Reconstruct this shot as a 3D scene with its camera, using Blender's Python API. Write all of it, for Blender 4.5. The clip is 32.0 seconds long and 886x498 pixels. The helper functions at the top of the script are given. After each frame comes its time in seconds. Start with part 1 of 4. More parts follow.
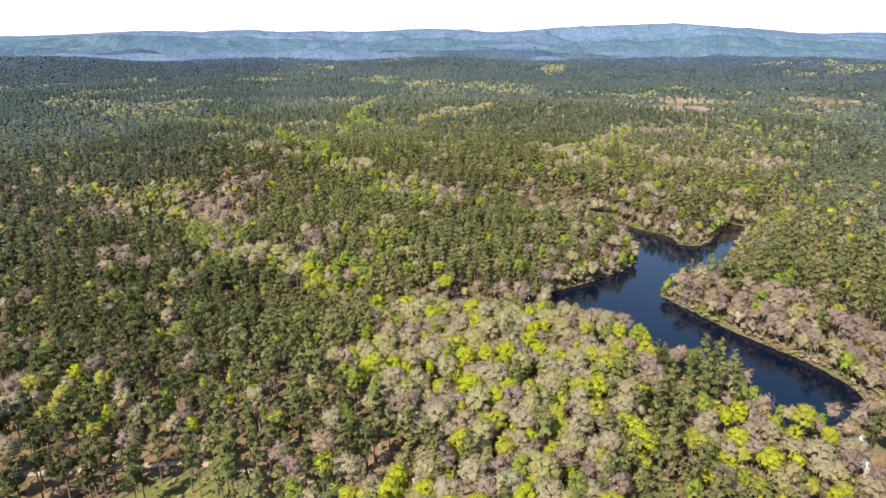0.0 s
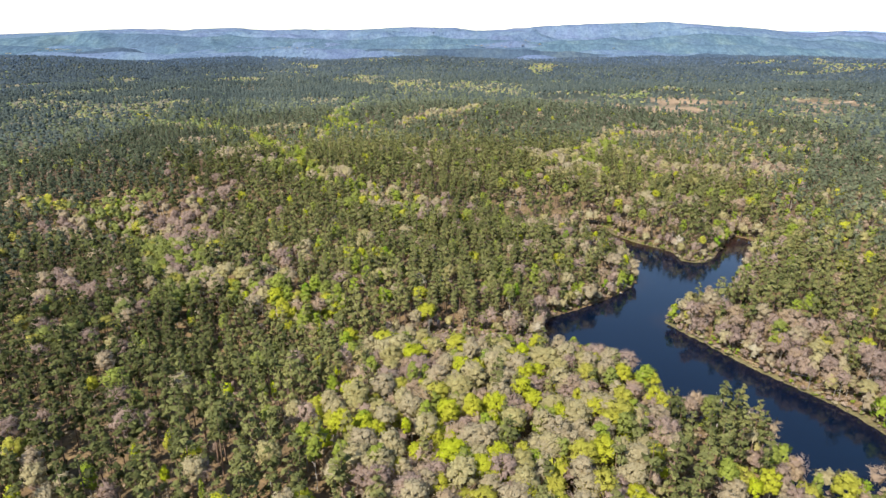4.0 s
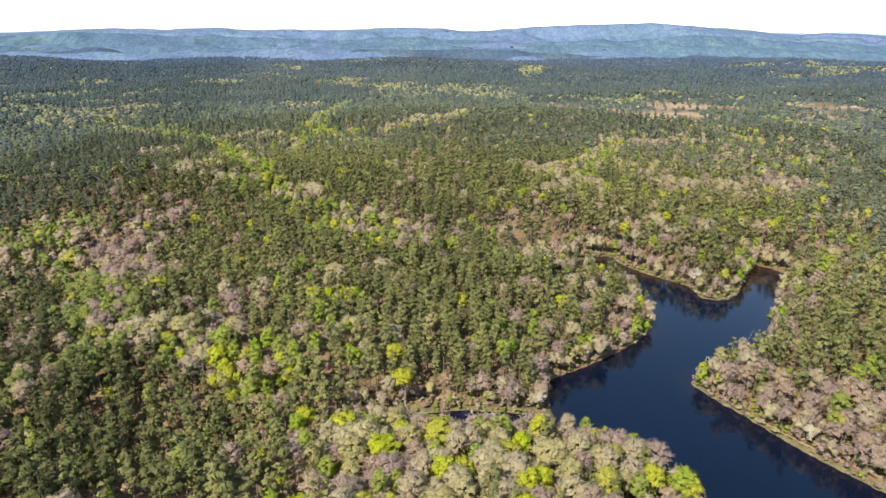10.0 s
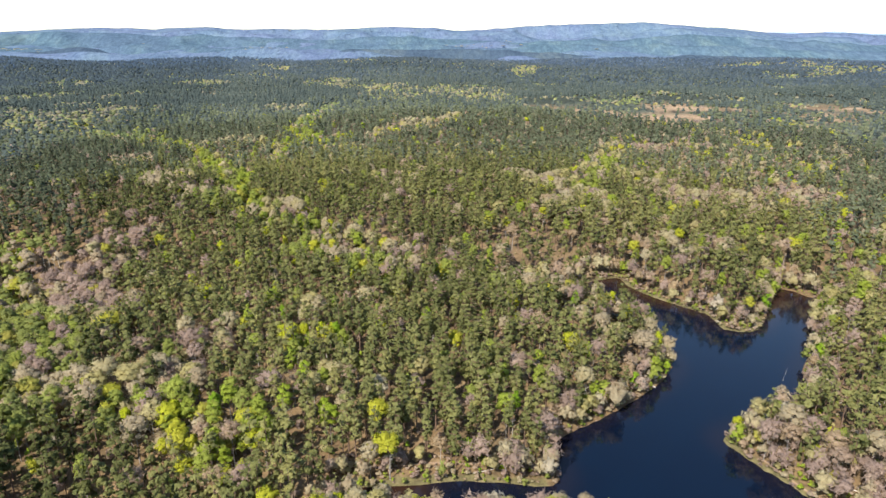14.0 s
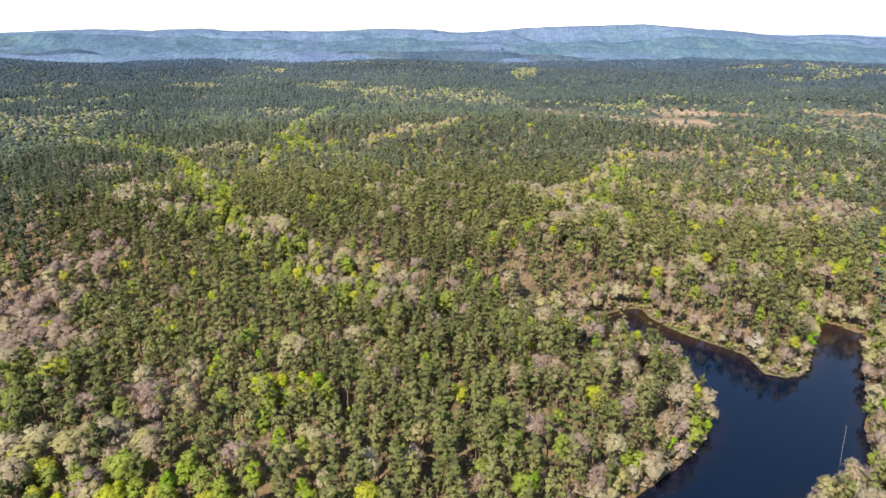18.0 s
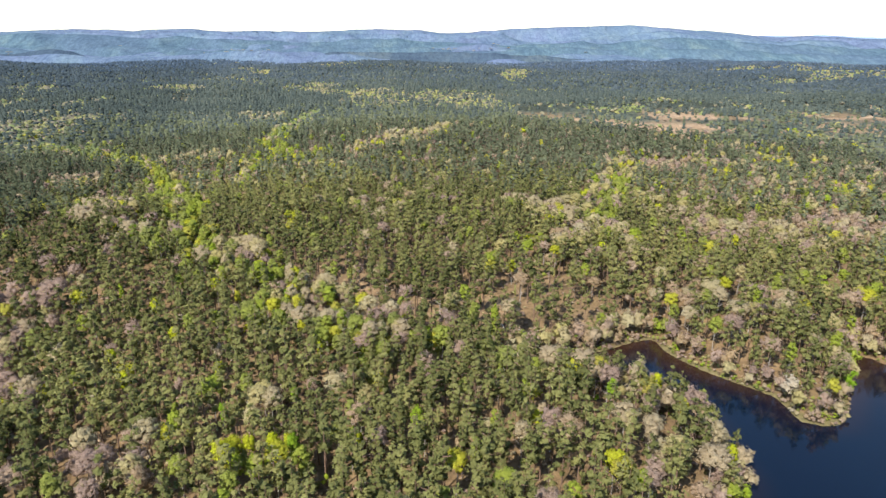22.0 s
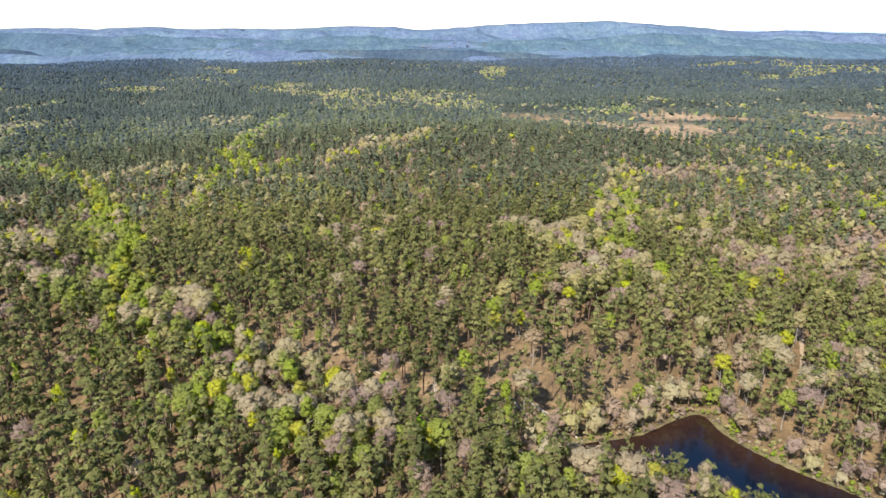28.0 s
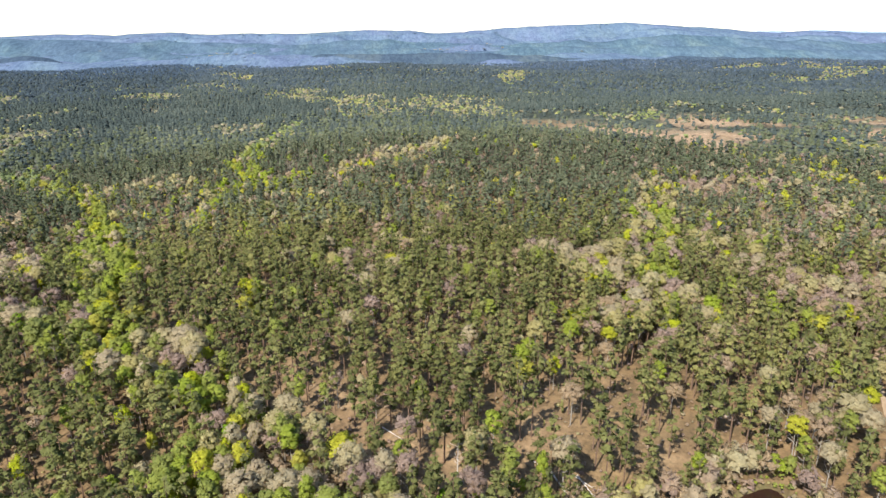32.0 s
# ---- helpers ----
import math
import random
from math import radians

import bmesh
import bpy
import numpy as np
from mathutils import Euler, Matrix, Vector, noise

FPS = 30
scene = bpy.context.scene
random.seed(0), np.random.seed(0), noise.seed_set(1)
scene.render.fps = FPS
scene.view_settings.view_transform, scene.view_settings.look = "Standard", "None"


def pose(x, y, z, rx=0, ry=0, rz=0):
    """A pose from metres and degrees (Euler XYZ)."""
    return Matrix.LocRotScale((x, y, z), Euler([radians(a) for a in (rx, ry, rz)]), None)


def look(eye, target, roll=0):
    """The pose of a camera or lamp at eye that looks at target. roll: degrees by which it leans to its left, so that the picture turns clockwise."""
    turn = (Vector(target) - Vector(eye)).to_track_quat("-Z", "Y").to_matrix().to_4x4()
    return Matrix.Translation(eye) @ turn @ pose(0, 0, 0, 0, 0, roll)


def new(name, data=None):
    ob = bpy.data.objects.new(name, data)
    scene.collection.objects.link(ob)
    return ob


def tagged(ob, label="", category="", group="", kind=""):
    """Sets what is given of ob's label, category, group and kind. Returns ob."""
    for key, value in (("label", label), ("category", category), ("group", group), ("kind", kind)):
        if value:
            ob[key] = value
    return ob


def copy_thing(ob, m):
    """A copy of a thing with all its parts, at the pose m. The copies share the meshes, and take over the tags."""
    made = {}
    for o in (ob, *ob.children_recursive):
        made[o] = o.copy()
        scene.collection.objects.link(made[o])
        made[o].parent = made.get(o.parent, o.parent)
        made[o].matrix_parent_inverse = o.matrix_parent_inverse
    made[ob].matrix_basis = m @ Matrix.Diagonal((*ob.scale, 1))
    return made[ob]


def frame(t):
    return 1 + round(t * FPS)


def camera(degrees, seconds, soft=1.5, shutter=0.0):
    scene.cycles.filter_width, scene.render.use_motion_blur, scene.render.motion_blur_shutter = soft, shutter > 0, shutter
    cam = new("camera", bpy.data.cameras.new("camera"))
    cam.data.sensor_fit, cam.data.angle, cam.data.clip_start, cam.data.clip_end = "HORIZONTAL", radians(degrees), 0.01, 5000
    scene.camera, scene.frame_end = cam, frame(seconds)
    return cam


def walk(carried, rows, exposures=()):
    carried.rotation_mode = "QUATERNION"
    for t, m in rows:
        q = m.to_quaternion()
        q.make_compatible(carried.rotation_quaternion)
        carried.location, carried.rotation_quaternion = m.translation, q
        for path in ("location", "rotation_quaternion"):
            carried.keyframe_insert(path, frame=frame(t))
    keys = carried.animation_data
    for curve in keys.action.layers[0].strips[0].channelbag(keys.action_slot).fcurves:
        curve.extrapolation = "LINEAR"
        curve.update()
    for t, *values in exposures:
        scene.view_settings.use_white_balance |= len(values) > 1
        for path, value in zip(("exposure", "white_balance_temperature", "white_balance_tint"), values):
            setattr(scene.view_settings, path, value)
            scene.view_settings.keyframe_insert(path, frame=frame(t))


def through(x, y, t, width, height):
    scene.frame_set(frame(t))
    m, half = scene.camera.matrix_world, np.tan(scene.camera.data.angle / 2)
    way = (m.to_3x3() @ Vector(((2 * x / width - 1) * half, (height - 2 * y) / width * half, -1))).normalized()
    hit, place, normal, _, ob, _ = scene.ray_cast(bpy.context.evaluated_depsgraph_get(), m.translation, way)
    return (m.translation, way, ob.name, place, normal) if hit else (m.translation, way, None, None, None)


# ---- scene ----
cam = camera(70.13, 32.0, soft=1.5)


def held(x, y, z, tilt, turn, roll):
    """A pose with a slight roll about the line of sight, in degrees."""
    return pose(x, y, z, tilt, 0, turn) @ Matrix.Rotation(radians(roll), 4, "Z")


ROWS = [
    (0, held(-3.04, 2.99, 119.18, 71.111, -0.725, 0.00)),
    (1, held(-2.20, 10.99, 119.30, 71.058, -0.952, 0.01)),
    (2, held(-1.34, 18.98, 119.40, 71.058, -1.212, 0.02)),
    (3, held(-0.41, 27.11, 119.47, 71.067, -1.500, 0.03)),
    (4, held(0.59, 35.52, 119.52, 70.976, -1.809, 0.04)),
    (5, held(1.63, 44.10, 119.56, 70.885, -2.095, 0.05)),
    (6, held(2.63, 52.71, 119.55, 70.883, -2.286, 0.07)),
    (7, held(3.53, 61.28, 119.53, 70.969, -2.415, 0.14)),
    (8, held(4.27, 69.88, 119.51, 70.981, -2.548, 0.17)),
    (9, held(4.89, 78.61, 119.48, 70.987, -2.699, 0.20)),
    (10, held(5.44, 87.32, 119.47, 71.030, -2.875, 0.24)),
    (11, held(6.00, 95.87, 119.47, 71.102, -3.075, 0.25)),
    (12, held(6.58, 104.42, 119.51, 71.118, -3.256, 0.22)),
    (13, held(7.12, 113.22, 119.59, 71.061, -3.443, 0.21)),
    (14, held(7.57, 122.41, 119.67, 70.983, -3.612, 0.22)),
    (15, held(7.87, 131.85, 119.72, 70.955, -3.729, 0.23)),
    (16, held(8.09, 141.21, 119.71, 71.024, -3.733, 0.23)),
    (17, held(8.27, 150.17, 119.69, 71.076, -3.728, 0.24)),
    (18, held(8.48, 158.54, 119.69, 71.127, -3.816, 0.28)),
    (19, held(8.75, 166.38, 119.72, 71.213, -3.997, 0.27)),
    (20, held(9.04, 174.00, 119.82, 71.246, -4.240, 0.27)),
    (21, held(9.27, 181.76, 119.97, 71.207, -4.538, 0.30)),
    (22, held(9.41, 190.00, 120.14, 71.181, -4.859, 0.37)),
    (23, held(9.44, 198.95, 120.29, 71.141, -5.190, 0.46)),
    (24, held(9.40, 208.67, 120.37, 71.051, -5.522, 0.52)),
    (25, held(9.34, 219.02, 120.38, 70.935, -5.918, 0.51)),
    (26, held(9.29, 229.69, 120.35, 70.890, -6.362, 0.35)),
    (27, held(9.31, 240.25, 120.32, 70.885, -6.733, 0.20)),
    (28, held(9.44, 250.29, 120.35, 70.912, -7.012, 0.05)),
    (29, held(9.70, 259.43, 120.48, 70.941, -7.020, -0.06)),
    (30, held(10.10, 267.55, 120.75, 70.982, -6.527, -0.16)),
    (31, held(10.57, 274.97, 121.10, 71.081, -5.907, -0.29)),
    (32, held(11.09, 282.12, 121.47, 71.173, -5.437, -0.43)),
]
walk(cam, ROWS)

# ---- world, sun ----
SUN_AZ, SUN_EL = radians(219), radians(47)      # azimuth clockwise from +y, height above the horizon
world = bpy.data.worlds.new("sky")
scene.world = world
world.use_nodes = True
wn = world.node_tree.nodes
sky = wn.new("ShaderNodeTexSky")
sky.sky_type, sky.sun_disc = "NISHITA", False
sky.sun_elevation, sky.sun_rotation = SUN_EL, SUN_AZ
sky.altitude, sky.air_density, sky.dust_density, sky.ozone_density = 200, 1.0, 0.4, 2.0
wn["Background"].inputs["Strength"].default_value = 0.15
world.node_tree.links.new(sky.outputs["Color"], wn["Background"].inputs["Color"])
sun_data = bpy.data.lights.new("sun", "SUN")
sun_data.energy, sun_data.angle, sun_data.color = 5.0, radians(0.55), (1.0, 0.935, 0.835)
sun = new("sun", sun_data)
sun.matrix_world = look((math.sin(SUN_AZ) * math.cos(SUN_EL) * 900, math.cos(SUN_AZ) * math.cos(SUN_EL) * 900, math.sin(SUN_EL) * 900), (0, 0, 0))
scene.view_settings.exposure = 1.0


# ---- materials ----
def material(name, roughness=0.85):
    m = bpy.data.materials.new(name)
    m.use_nodes = True
    n, l = m.node_tree.nodes, m.node_tree.links
    b = n["Principled BSDF"]
    b.inputs["Roughness"].default_value = roughness
    b.inputs["Specular IOR Level"].default_value = 0.25
    return m, n, l, b


def ramp(n, l, fac, *stops):
    r = n.new("ShaderNodeValToRGB")
    el = r.color_ramp.elements
    while len(el) < len(stops):
        el.new(0.5)
    for e, (p, c) in zip(el, stops):
        e.position, e.color = p, (*c, 1)
    l.new(fac, r.inputs[0])
    return r.outputs[0]


def noise_tex(n, l, scale, detail=4, rough=0.6, vector=None):
    t = n.new("ShaderNodeTexNoise")
    t.inputs["Scale"].default_value, t.inputs["Detail"].default_value, t.inputs["Roughness"].default_value = scale, detail, rough
    l.new(vector or n_coord(n), t.inputs["Vector"])
    return t.outputs["Fac"]


def n_coord(n):
    g = n.new("ShaderNodeNewGeometry")
    return g.outputs["Position"]


def mixed(n, l, fac, a, b, kind="MIX"):
    m = n.new("ShaderNodeMix")
    m.data_type, m.blend_type = "RGBA", kind
    for socket, v in ((m.inputs[0], fac), (m.inputs[6], a), (m.inputs[7], b)):
        if isinstance(v, (int, float)):
            socket.default_value = v
        elif isinstance(v, tuple):
            socket.default_value = (*v, 1)
        else:
            l.new(v, socket)
    return m.outputs[2]


def arith(n, l, op, a, b=0.0):
    m = n.new("ShaderNodeMath")
    m.operation = op
    for socket, v in zip(m.inputs, (a, b)):
        if isinstance(v, (int, float)):
            socket.default_value = v
        else:
            l.new(v, socket)
    return m.outputs[0]


def bump(n, l, b, height, strength, distance):
    u = n.new("ShaderNodeBump")
    u.inputs["Strength"].default_value, u.inputs["Distance"].default_value = strength, distance
    l.new(height, u.inputs["Height"])
    l.new(u.outputs[0], b.inputs["Normal"])


def leaf_material(name, stops, through=0.25, grain=2.0, gaps=0.45, holes=0.47):
    """Leaves of one kind of tree: hue by tree, light and dark by leaf, the shade of gaps painted into the colour."""
    m, n, l, b = material(name, 0.85)
    b.inputs["Specular IOR Level"].default_value = 0.06
    at, own = n.new("ShaderNodeAttribute"), n.new("ShaderNodeAttribute")
    at.attribute_name = "tint"
    own.attribute_type, own.attribute_name = "OBJECT", "own_tint"
    fac = arith(n, l, "ADD", at.outputs["Fac"], own.outputs["Fac"])
    colour = ramp(n, l, fac, *stops)
    geo = n.new("ShaderNodeNewGeometry")
    light = n.new("ShaderNodeMapRange")
    light.inputs["To Min"].default_value, light.inputs["To Max"].default_value = 0.86, 1.14
    l.new(geo.outputs["Random Per Island"], light.inputs["Value"])
    leaf = noise_tex(n, l, grain, 3, 0.75)
    spots = ramp(n, l, leaf, (0.34, (gaps, gaps, gaps)), (0.52, (1.0, 1.0, 1.0)), (0.72, (1.2, 1.2, 1.2)))
    hsv = n.new("ShaderNodeHueSaturation")
    l.new(light.outputs[0], hsv.inputs["Value"])
    l.new(colour, hsv.inputs["Color"])
    c = mixed(n, l, 1.0, hsv.outputs[0], spots, "MULTIPLY")
    l.new(c, b.inputs["Base Color"])
    bump(n, l, b, leaf, 0.45, 0.4)
    t = n.new("ShaderNodeBsdfTranslucent")
    l.new(c, t.inputs["Color"])
    mix = n.new("ShaderNodeMixShader")
    mix.inputs[0].default_value = through
    l.new(b.outputs[0], mix.inputs[1])
    l.new(t.outputs[0], mix.inputs[2])
    last = mix.outputs[0]
    if holes:
        # daylight between the leaves
        clear = n.new("ShaderNodeBsdfTransparent")
        gap = n.new("ShaderNodeMixShader")
        l.new(arith(n, l, "GREATER_THAN", noise_tex(n, l, grain * 0.8, 2, 0.65), holes), gap.inputs[0])
        l.new(clear.outputs[0], gap.inputs[1])
        l.new(last, gap.inputs[2])
        last = gap.outputs[0]
    l.new(last, n["Material Output"].inputs["Surface"])
    return m


LEAF = {
    "P": leaf_material("pine_needles", ((0.0, (0.075, 0.082, 0.030)), (0.35, (0.138, 0.146, 0.051)), (0.7, (0.200, 0.199, 0.071)), (1.0, (0.266, 0.243, 0.084))), 0.33, 4.2, 0.82, 0.37),
    "G": leaf_material("fresh_leaves", ((0.0, (0.215, 0.235, 0.075)), (0.5, (0.270, 0.305, 0.060)), (0.85, (0.260, 0.325, 0.034)), (1.0, (0.16, 0.29, 0.02))), 0.45, 4.2, 0.88, 0.40),
    "L": leaf_material("lime_leaves", ((0.0, (0.355, 0.325, 0.080)), (0.5, (0.408, 0.400, 0.045)), (1.0, (0.380, 0.430, 0.020))), 0.45, 4.2, 0.85, 0.41),
    "W": leaf_material("pale_buds", ((0.0, (0.360, 0.288, 0.190)), (0.4, (0.390, 0.330, 0.205)), (0.75, (0.375, 0.332, 0.132)), (1.0, (0.440, 0.382, 0.295))), 0.45, 4.6, 0.90, 0.42),
    "B": leaf_material("bare_twigs", ((0.0, (0.292, 0.214, 0.172)), (0.5, (0.375, 0.278, 0.220)), (0.8, (0.398, 0.298, 0.178)), (1.0, (0.440, 0.340, 0.268))), 0.45, 5.0, 0.90, 0.46),
    # from here on the haze of distance is painted into the leaf colours
    "Q": leaf_material("faint_haze_pine_needles", ((0.0, (0.074, 0.088, 0.052)), (0.4, (0.128, 0.148, 0.088)), (0.8, (0.178, 0.194, 0.114)), (1.0, (0.232, 0.232, 0.126))), 0.40, 2.6, 0.84, 0.39),
    "M": leaf_material("hazed_pine_needles", ((0.0, (0.046, 0.061, 0.058)), (0.5, (0.075, 0.094, 0.082)), (1.0, (0.118, 0.135, 0.106))), grain=1.0, gaps=0.6, holes=0),
    "D": leaf_material("far_haze_pine_needles", ((0.0, (0.038, 0.053, 0.062)), (0.5, (0.060, 0.080, 0.092)), (1.0, (0.098, 0.118, 0.118))), grain=0.4, gaps=0.6, holes=0),
    "K": leaf_material("blue_haze_pine_needles", ((0.0, (0.042, 0.064, 0.092)), (0.5, (0.062, 0.088, 0.124)), (1.0, (0.102, 0.130, 0.152))), grain=0.4, gaps=0.7, holes=0),
    "F": leaf_material("hazed_green_leaves", ((0.0, (0.13, 0.165, 0.080)), (0.5, (0.19, 0.225, 0.090)), (1.0, (0.26, 0.285, 0.095))), grain=1.0, gaps=0.6, holes=0),
    "Y": leaf_material("hazed_lime_leaves", ((0.0, (0.20, 0.205, 0.095)), (0.5, (0.28, 0.272, 0.105)), (1.0, (0.36, 0.335, 0.110))), grain=1.0, gaps=0.6, holes=0),
    "E": leaf_material("hazed_bare_twigs", ((0.0, (0.17, 0.155, 0.115)), (0.5, (0.23, 0.208, 0.135)), (1.0, (0.31, 0.275, 0.170))), grain=1.0, gaps=0.6, holes=0),
    "H": leaf_material("hazed_hill_woods", ((0.0, (0.078, 0.114, 0.165)), (0.6, (0.104, 0.148, 0.195)), (0.85, (0.138, 0.184, 0.205)), (1.0, (0.185, 0.230, 0.225))), grain=0.3, gaps=0.75, holes=0),
}


def bark(name, a, b2):
    m, n, l, b = material(name, 0.9)
    f = noise_tex(n, l, 3.0)
    l.new(ramp(n, l, f, (0.3, a), (0.7, b2)), b.inputs["Base Color"])
    bump(n, l, b, f, 0.6, 0.05)
    return m


BARK = {"P": bark("pine_bark", (0.10, 0.065, 0.045), (0.20, 0.13, 0.09)), "H": bark("grey_bark", (0.20, 0.175, 0.15), (0.34, 0.31, 0.27))}


def ground_material():
    m, n, l, b = material("forest_floor", 0.95)
    at = n.new("ShaderNodeAttribute")
    at.attribute_name = "grass"
    big, mid, fine = noise_tex(n, l, 0.02), noise_tex(n, l, 0.16, 5), noise_tex(n, l, 1.6, 4, 0.7)
    straw = ramp(n, l, mid, (0.30, (0.090, 0.056, 0.030)), (0.5, (0.195, 0.118, 0.060)), (0.70, (0.29, 0.190, 0.098)))
    straw = mixed(n, l, arith(n, l, "MULTIPLY", big, 0.6), straw, (0.18, 0.145, 0.08))
    grass = ramp(n, l, mid, (0.3, (0.11, 0.095, 0.045)), (0.55, (0.165, 0.142, 0.064)), (0.75, (0.23, 0.185, 0.10)))
    mask = ramp(n, l, arith(n, l, "ADD", at.outputs["Fac"], arith(n, l, "MULTIPLY", arith(n, l, "SUBTRACT", mid, 0.5), 0.9)), (0.4, (0, 0, 0)), (0.6, (1, 1, 1)))
    c = mixed(n, l, mask, straw, grass)
    green = ramp(n, l, mid, (0.3, (0.115, 0.125, 0.034)), (0.5, (0.165, 0.17, 0.045)), (0.7, (0.25, 0.21, 0.085)))
    c = mixed(n, l, ramp(n, l, arith(n, l, "SUBTRACT", at.outputs["Fac"], 1.0), (0.35, (0, 0, 0)), (0.65, (1, 1, 1))), c, green)
    bare = n.new("ShaderNodeAttribute")
    bare.attribute_name = "sand"
    c = mixed(n, l, bare.outputs["Fac"], c, ramp(n, l, mid, (0.35, (0.30, 0.19, 0.11)), (0.6, (0.48, 0.34, 0.22))))
    c = mixed(n, l, 0.55, c, ramp(n, l, fine, (0.25, (0.35, 0.35, 0.35)), (0.75, (1.0, 1.0, 1.0))), "MULTIPLY")
    clods = noise_tex(n, l, 0.6, 5, 0.75)
    c = mixed(n, l, 0.6, c, ramp(n, l, clods, (0.36, (0.3, 0.3, 0.28)), (0.5, (0.9, 0.9, 0.85)), (0.66, (1.25, 1.2, 1.1))), "MULTIPLY")
    scrub = n.new("ShaderNodeAttribute")
    scrub.attribute_name = "scrub"
    c = mixed(n, l, scrub.outputs["Fac"], c, ramp(n, l, mid, (0.35, (0.045, 0.058, 0.045)), (0.65, (0.09, 0.10, 0.07))))
    l.new(c, b.inputs["Base Color"])
    bump(n, l, b, fine, 0.8, 0.3)
    return m


def plain(name, a, b2, scale, roughness=0.85, height=0.05):
    m, n, l, b = material(name, roughness)
    f = noise_tex(n, l, scale, 5)
    l.new(ramp(n, l, f, (0.3, a), (0.7, b2)), b.inputs["Base Color"])
    bump(n, l, b, f, 0.5, height)
    return m


def water_material():
    m, n, l, b = material("lake_water", 0.06)
    f = noise_tex(n, l, 0.05, 3)
    at = n.new("ShaderNodeAttribute")
    at.attribute_name = "shallow"
    deep = ramp(n, l, f, (0.3, (0.001, 0.004, 0.012)), (0.7, (0.001, 0.005, 0.014)))
    l.new(mixed(n, l, at.outputs["Fac"], deep, (0.024, 0.012, 0.008)), b.inputs["Base Color"])
    b.inputs["IOR"].default_value, b.inputs["Specular IOR Level"].default_value = 1.33, 0.45
    bump(n, l, b, noise_tex(n, l, 1.2, 3), 0.25, 0.05)
    return m


# haze is painted into the base colours; dark and lit mimic slope shading
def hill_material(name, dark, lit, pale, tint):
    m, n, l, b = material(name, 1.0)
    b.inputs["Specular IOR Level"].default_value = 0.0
    # noise stretched in depth so that it looks even in the camera's grazing view
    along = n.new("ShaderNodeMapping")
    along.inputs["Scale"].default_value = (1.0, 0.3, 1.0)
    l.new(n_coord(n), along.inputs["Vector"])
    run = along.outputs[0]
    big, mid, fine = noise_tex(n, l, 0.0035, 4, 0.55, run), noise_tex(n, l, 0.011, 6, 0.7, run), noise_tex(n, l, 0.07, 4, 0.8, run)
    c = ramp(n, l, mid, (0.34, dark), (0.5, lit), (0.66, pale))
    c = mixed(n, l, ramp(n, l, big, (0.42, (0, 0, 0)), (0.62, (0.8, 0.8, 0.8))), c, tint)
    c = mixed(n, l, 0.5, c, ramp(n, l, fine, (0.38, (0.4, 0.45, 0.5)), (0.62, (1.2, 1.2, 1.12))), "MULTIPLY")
    l.new(c, b.inputs["Base Color"])
    bump(n, l, b, arith(n, l, "ADD", big, arith(n, l, "MULTIPLY", mid, 0.3)), 0.4, 110)
    return m


FLOOR, WATER, HILL = ground_material(), water_material(), hill_material("hazed_wooded_slope", (0.078, 0.116, 0.178), (0.100, 0.146, 0.205), (0.128, 0.178, 0.218), (0.112, 0.142, 0.222))
FOOTHILL = hill_material("hazed_foothill_woods", (0.056, 0.092, 0.130), (0.074, 0.118, 0.152), (0.108, 0.155, 0.170), (0.074, 0.110, 0.160))
NEAR_HILL = hill_material("hazed_dark_foothill_woods", (0.040, 0.060, 0.088), (0.056, 0.080, 0.108), (0.098, 0.122, 0.130), (0.050, 0.074, 0.108))
# the farthest ridge's haze is a pale blue base colour
HAZED_RIDGE = plain("hazed_ridge_slope", (0.16, 0.22, 0.32), (0.20, 0.26, 0.35), 0.01, 1.0, 1.0)
DIRT = plain("pale_dirt", (0.25, 0.175, 0.11), (0.37, 0.28, 0.19), 0.6)
WORN = plain("worn_earth", (0.19, 0.125, 0.075), (0.29, 0.205, 0.13), 0.6)
LOG = plain("weathered_wood", (0.34, 0.30, 0.26), (0.52, 0.48, 0.43), 2.0)


# ---- the lie of the land ----
LAKE = [(106, 285), (108, 272), (113, 262), (122, 242), (132, 226), (140, 212), (144, 198), (142, 186), (131, 177), (118, 172),
        (106, 175), (101, 184), (104, 195), (101, 204), (92, 209), (81, 211), (78, 222), (73, 233), (61, 245), (45, 251), (30, 252), (10, 254), (-8, 260), (-10, 267), (4, 267),
        (24, 268), (42, 265), (50, 267), (53, 284), (73, 297), (96, 314), (109, 330), (110, 347), (112, 361), (104, 371), (97, 380), (84, 389), (66, 398), (60, 403),
        (70, 407.5), (86, 408.5), (97, 411.5), (104, 415), (116, 418), (118, 406), (123, 396), (130, 386), (142, 372), (142, 358), (154, 355), (164, 364), (190, 398), (199, 390),
        (200, 383), (183, 362), (167, 337), (156, 324), (146, 306), (130, 294)]


def lattice(ix, iy, seed):
    h = (ix.astype(np.int64) * 374761393 + iy.astype(np.int64) * 668265263 + seed * 974711) & 0xFFFFFFFF
    h = ((h ^ (h >> 13)) * 1274126177) & 0xFFFFFFFF
    return ((h ^ (h >> 16)) & 0xFFFF) / 65535.0


def soft_noise(x, y, size, seed=0):
    u, v = np.asarray(x) / size, np.asarray(y) / size
    i, j = np.floor(u), np.floor(v)
    a, c = u - i, v - j
    a, c = a * a * (3 - 2 * a), c * c * (3 - 2 * c)
    g = lambda p, q: lattice(i + p, j + q, seed)
    return (g(0, 0) * (1 - a) + g(1, 0) * a) * (1 - c) + (g(0, 1) * (1 - a) + g(1, 1) * a) * c - 0.5


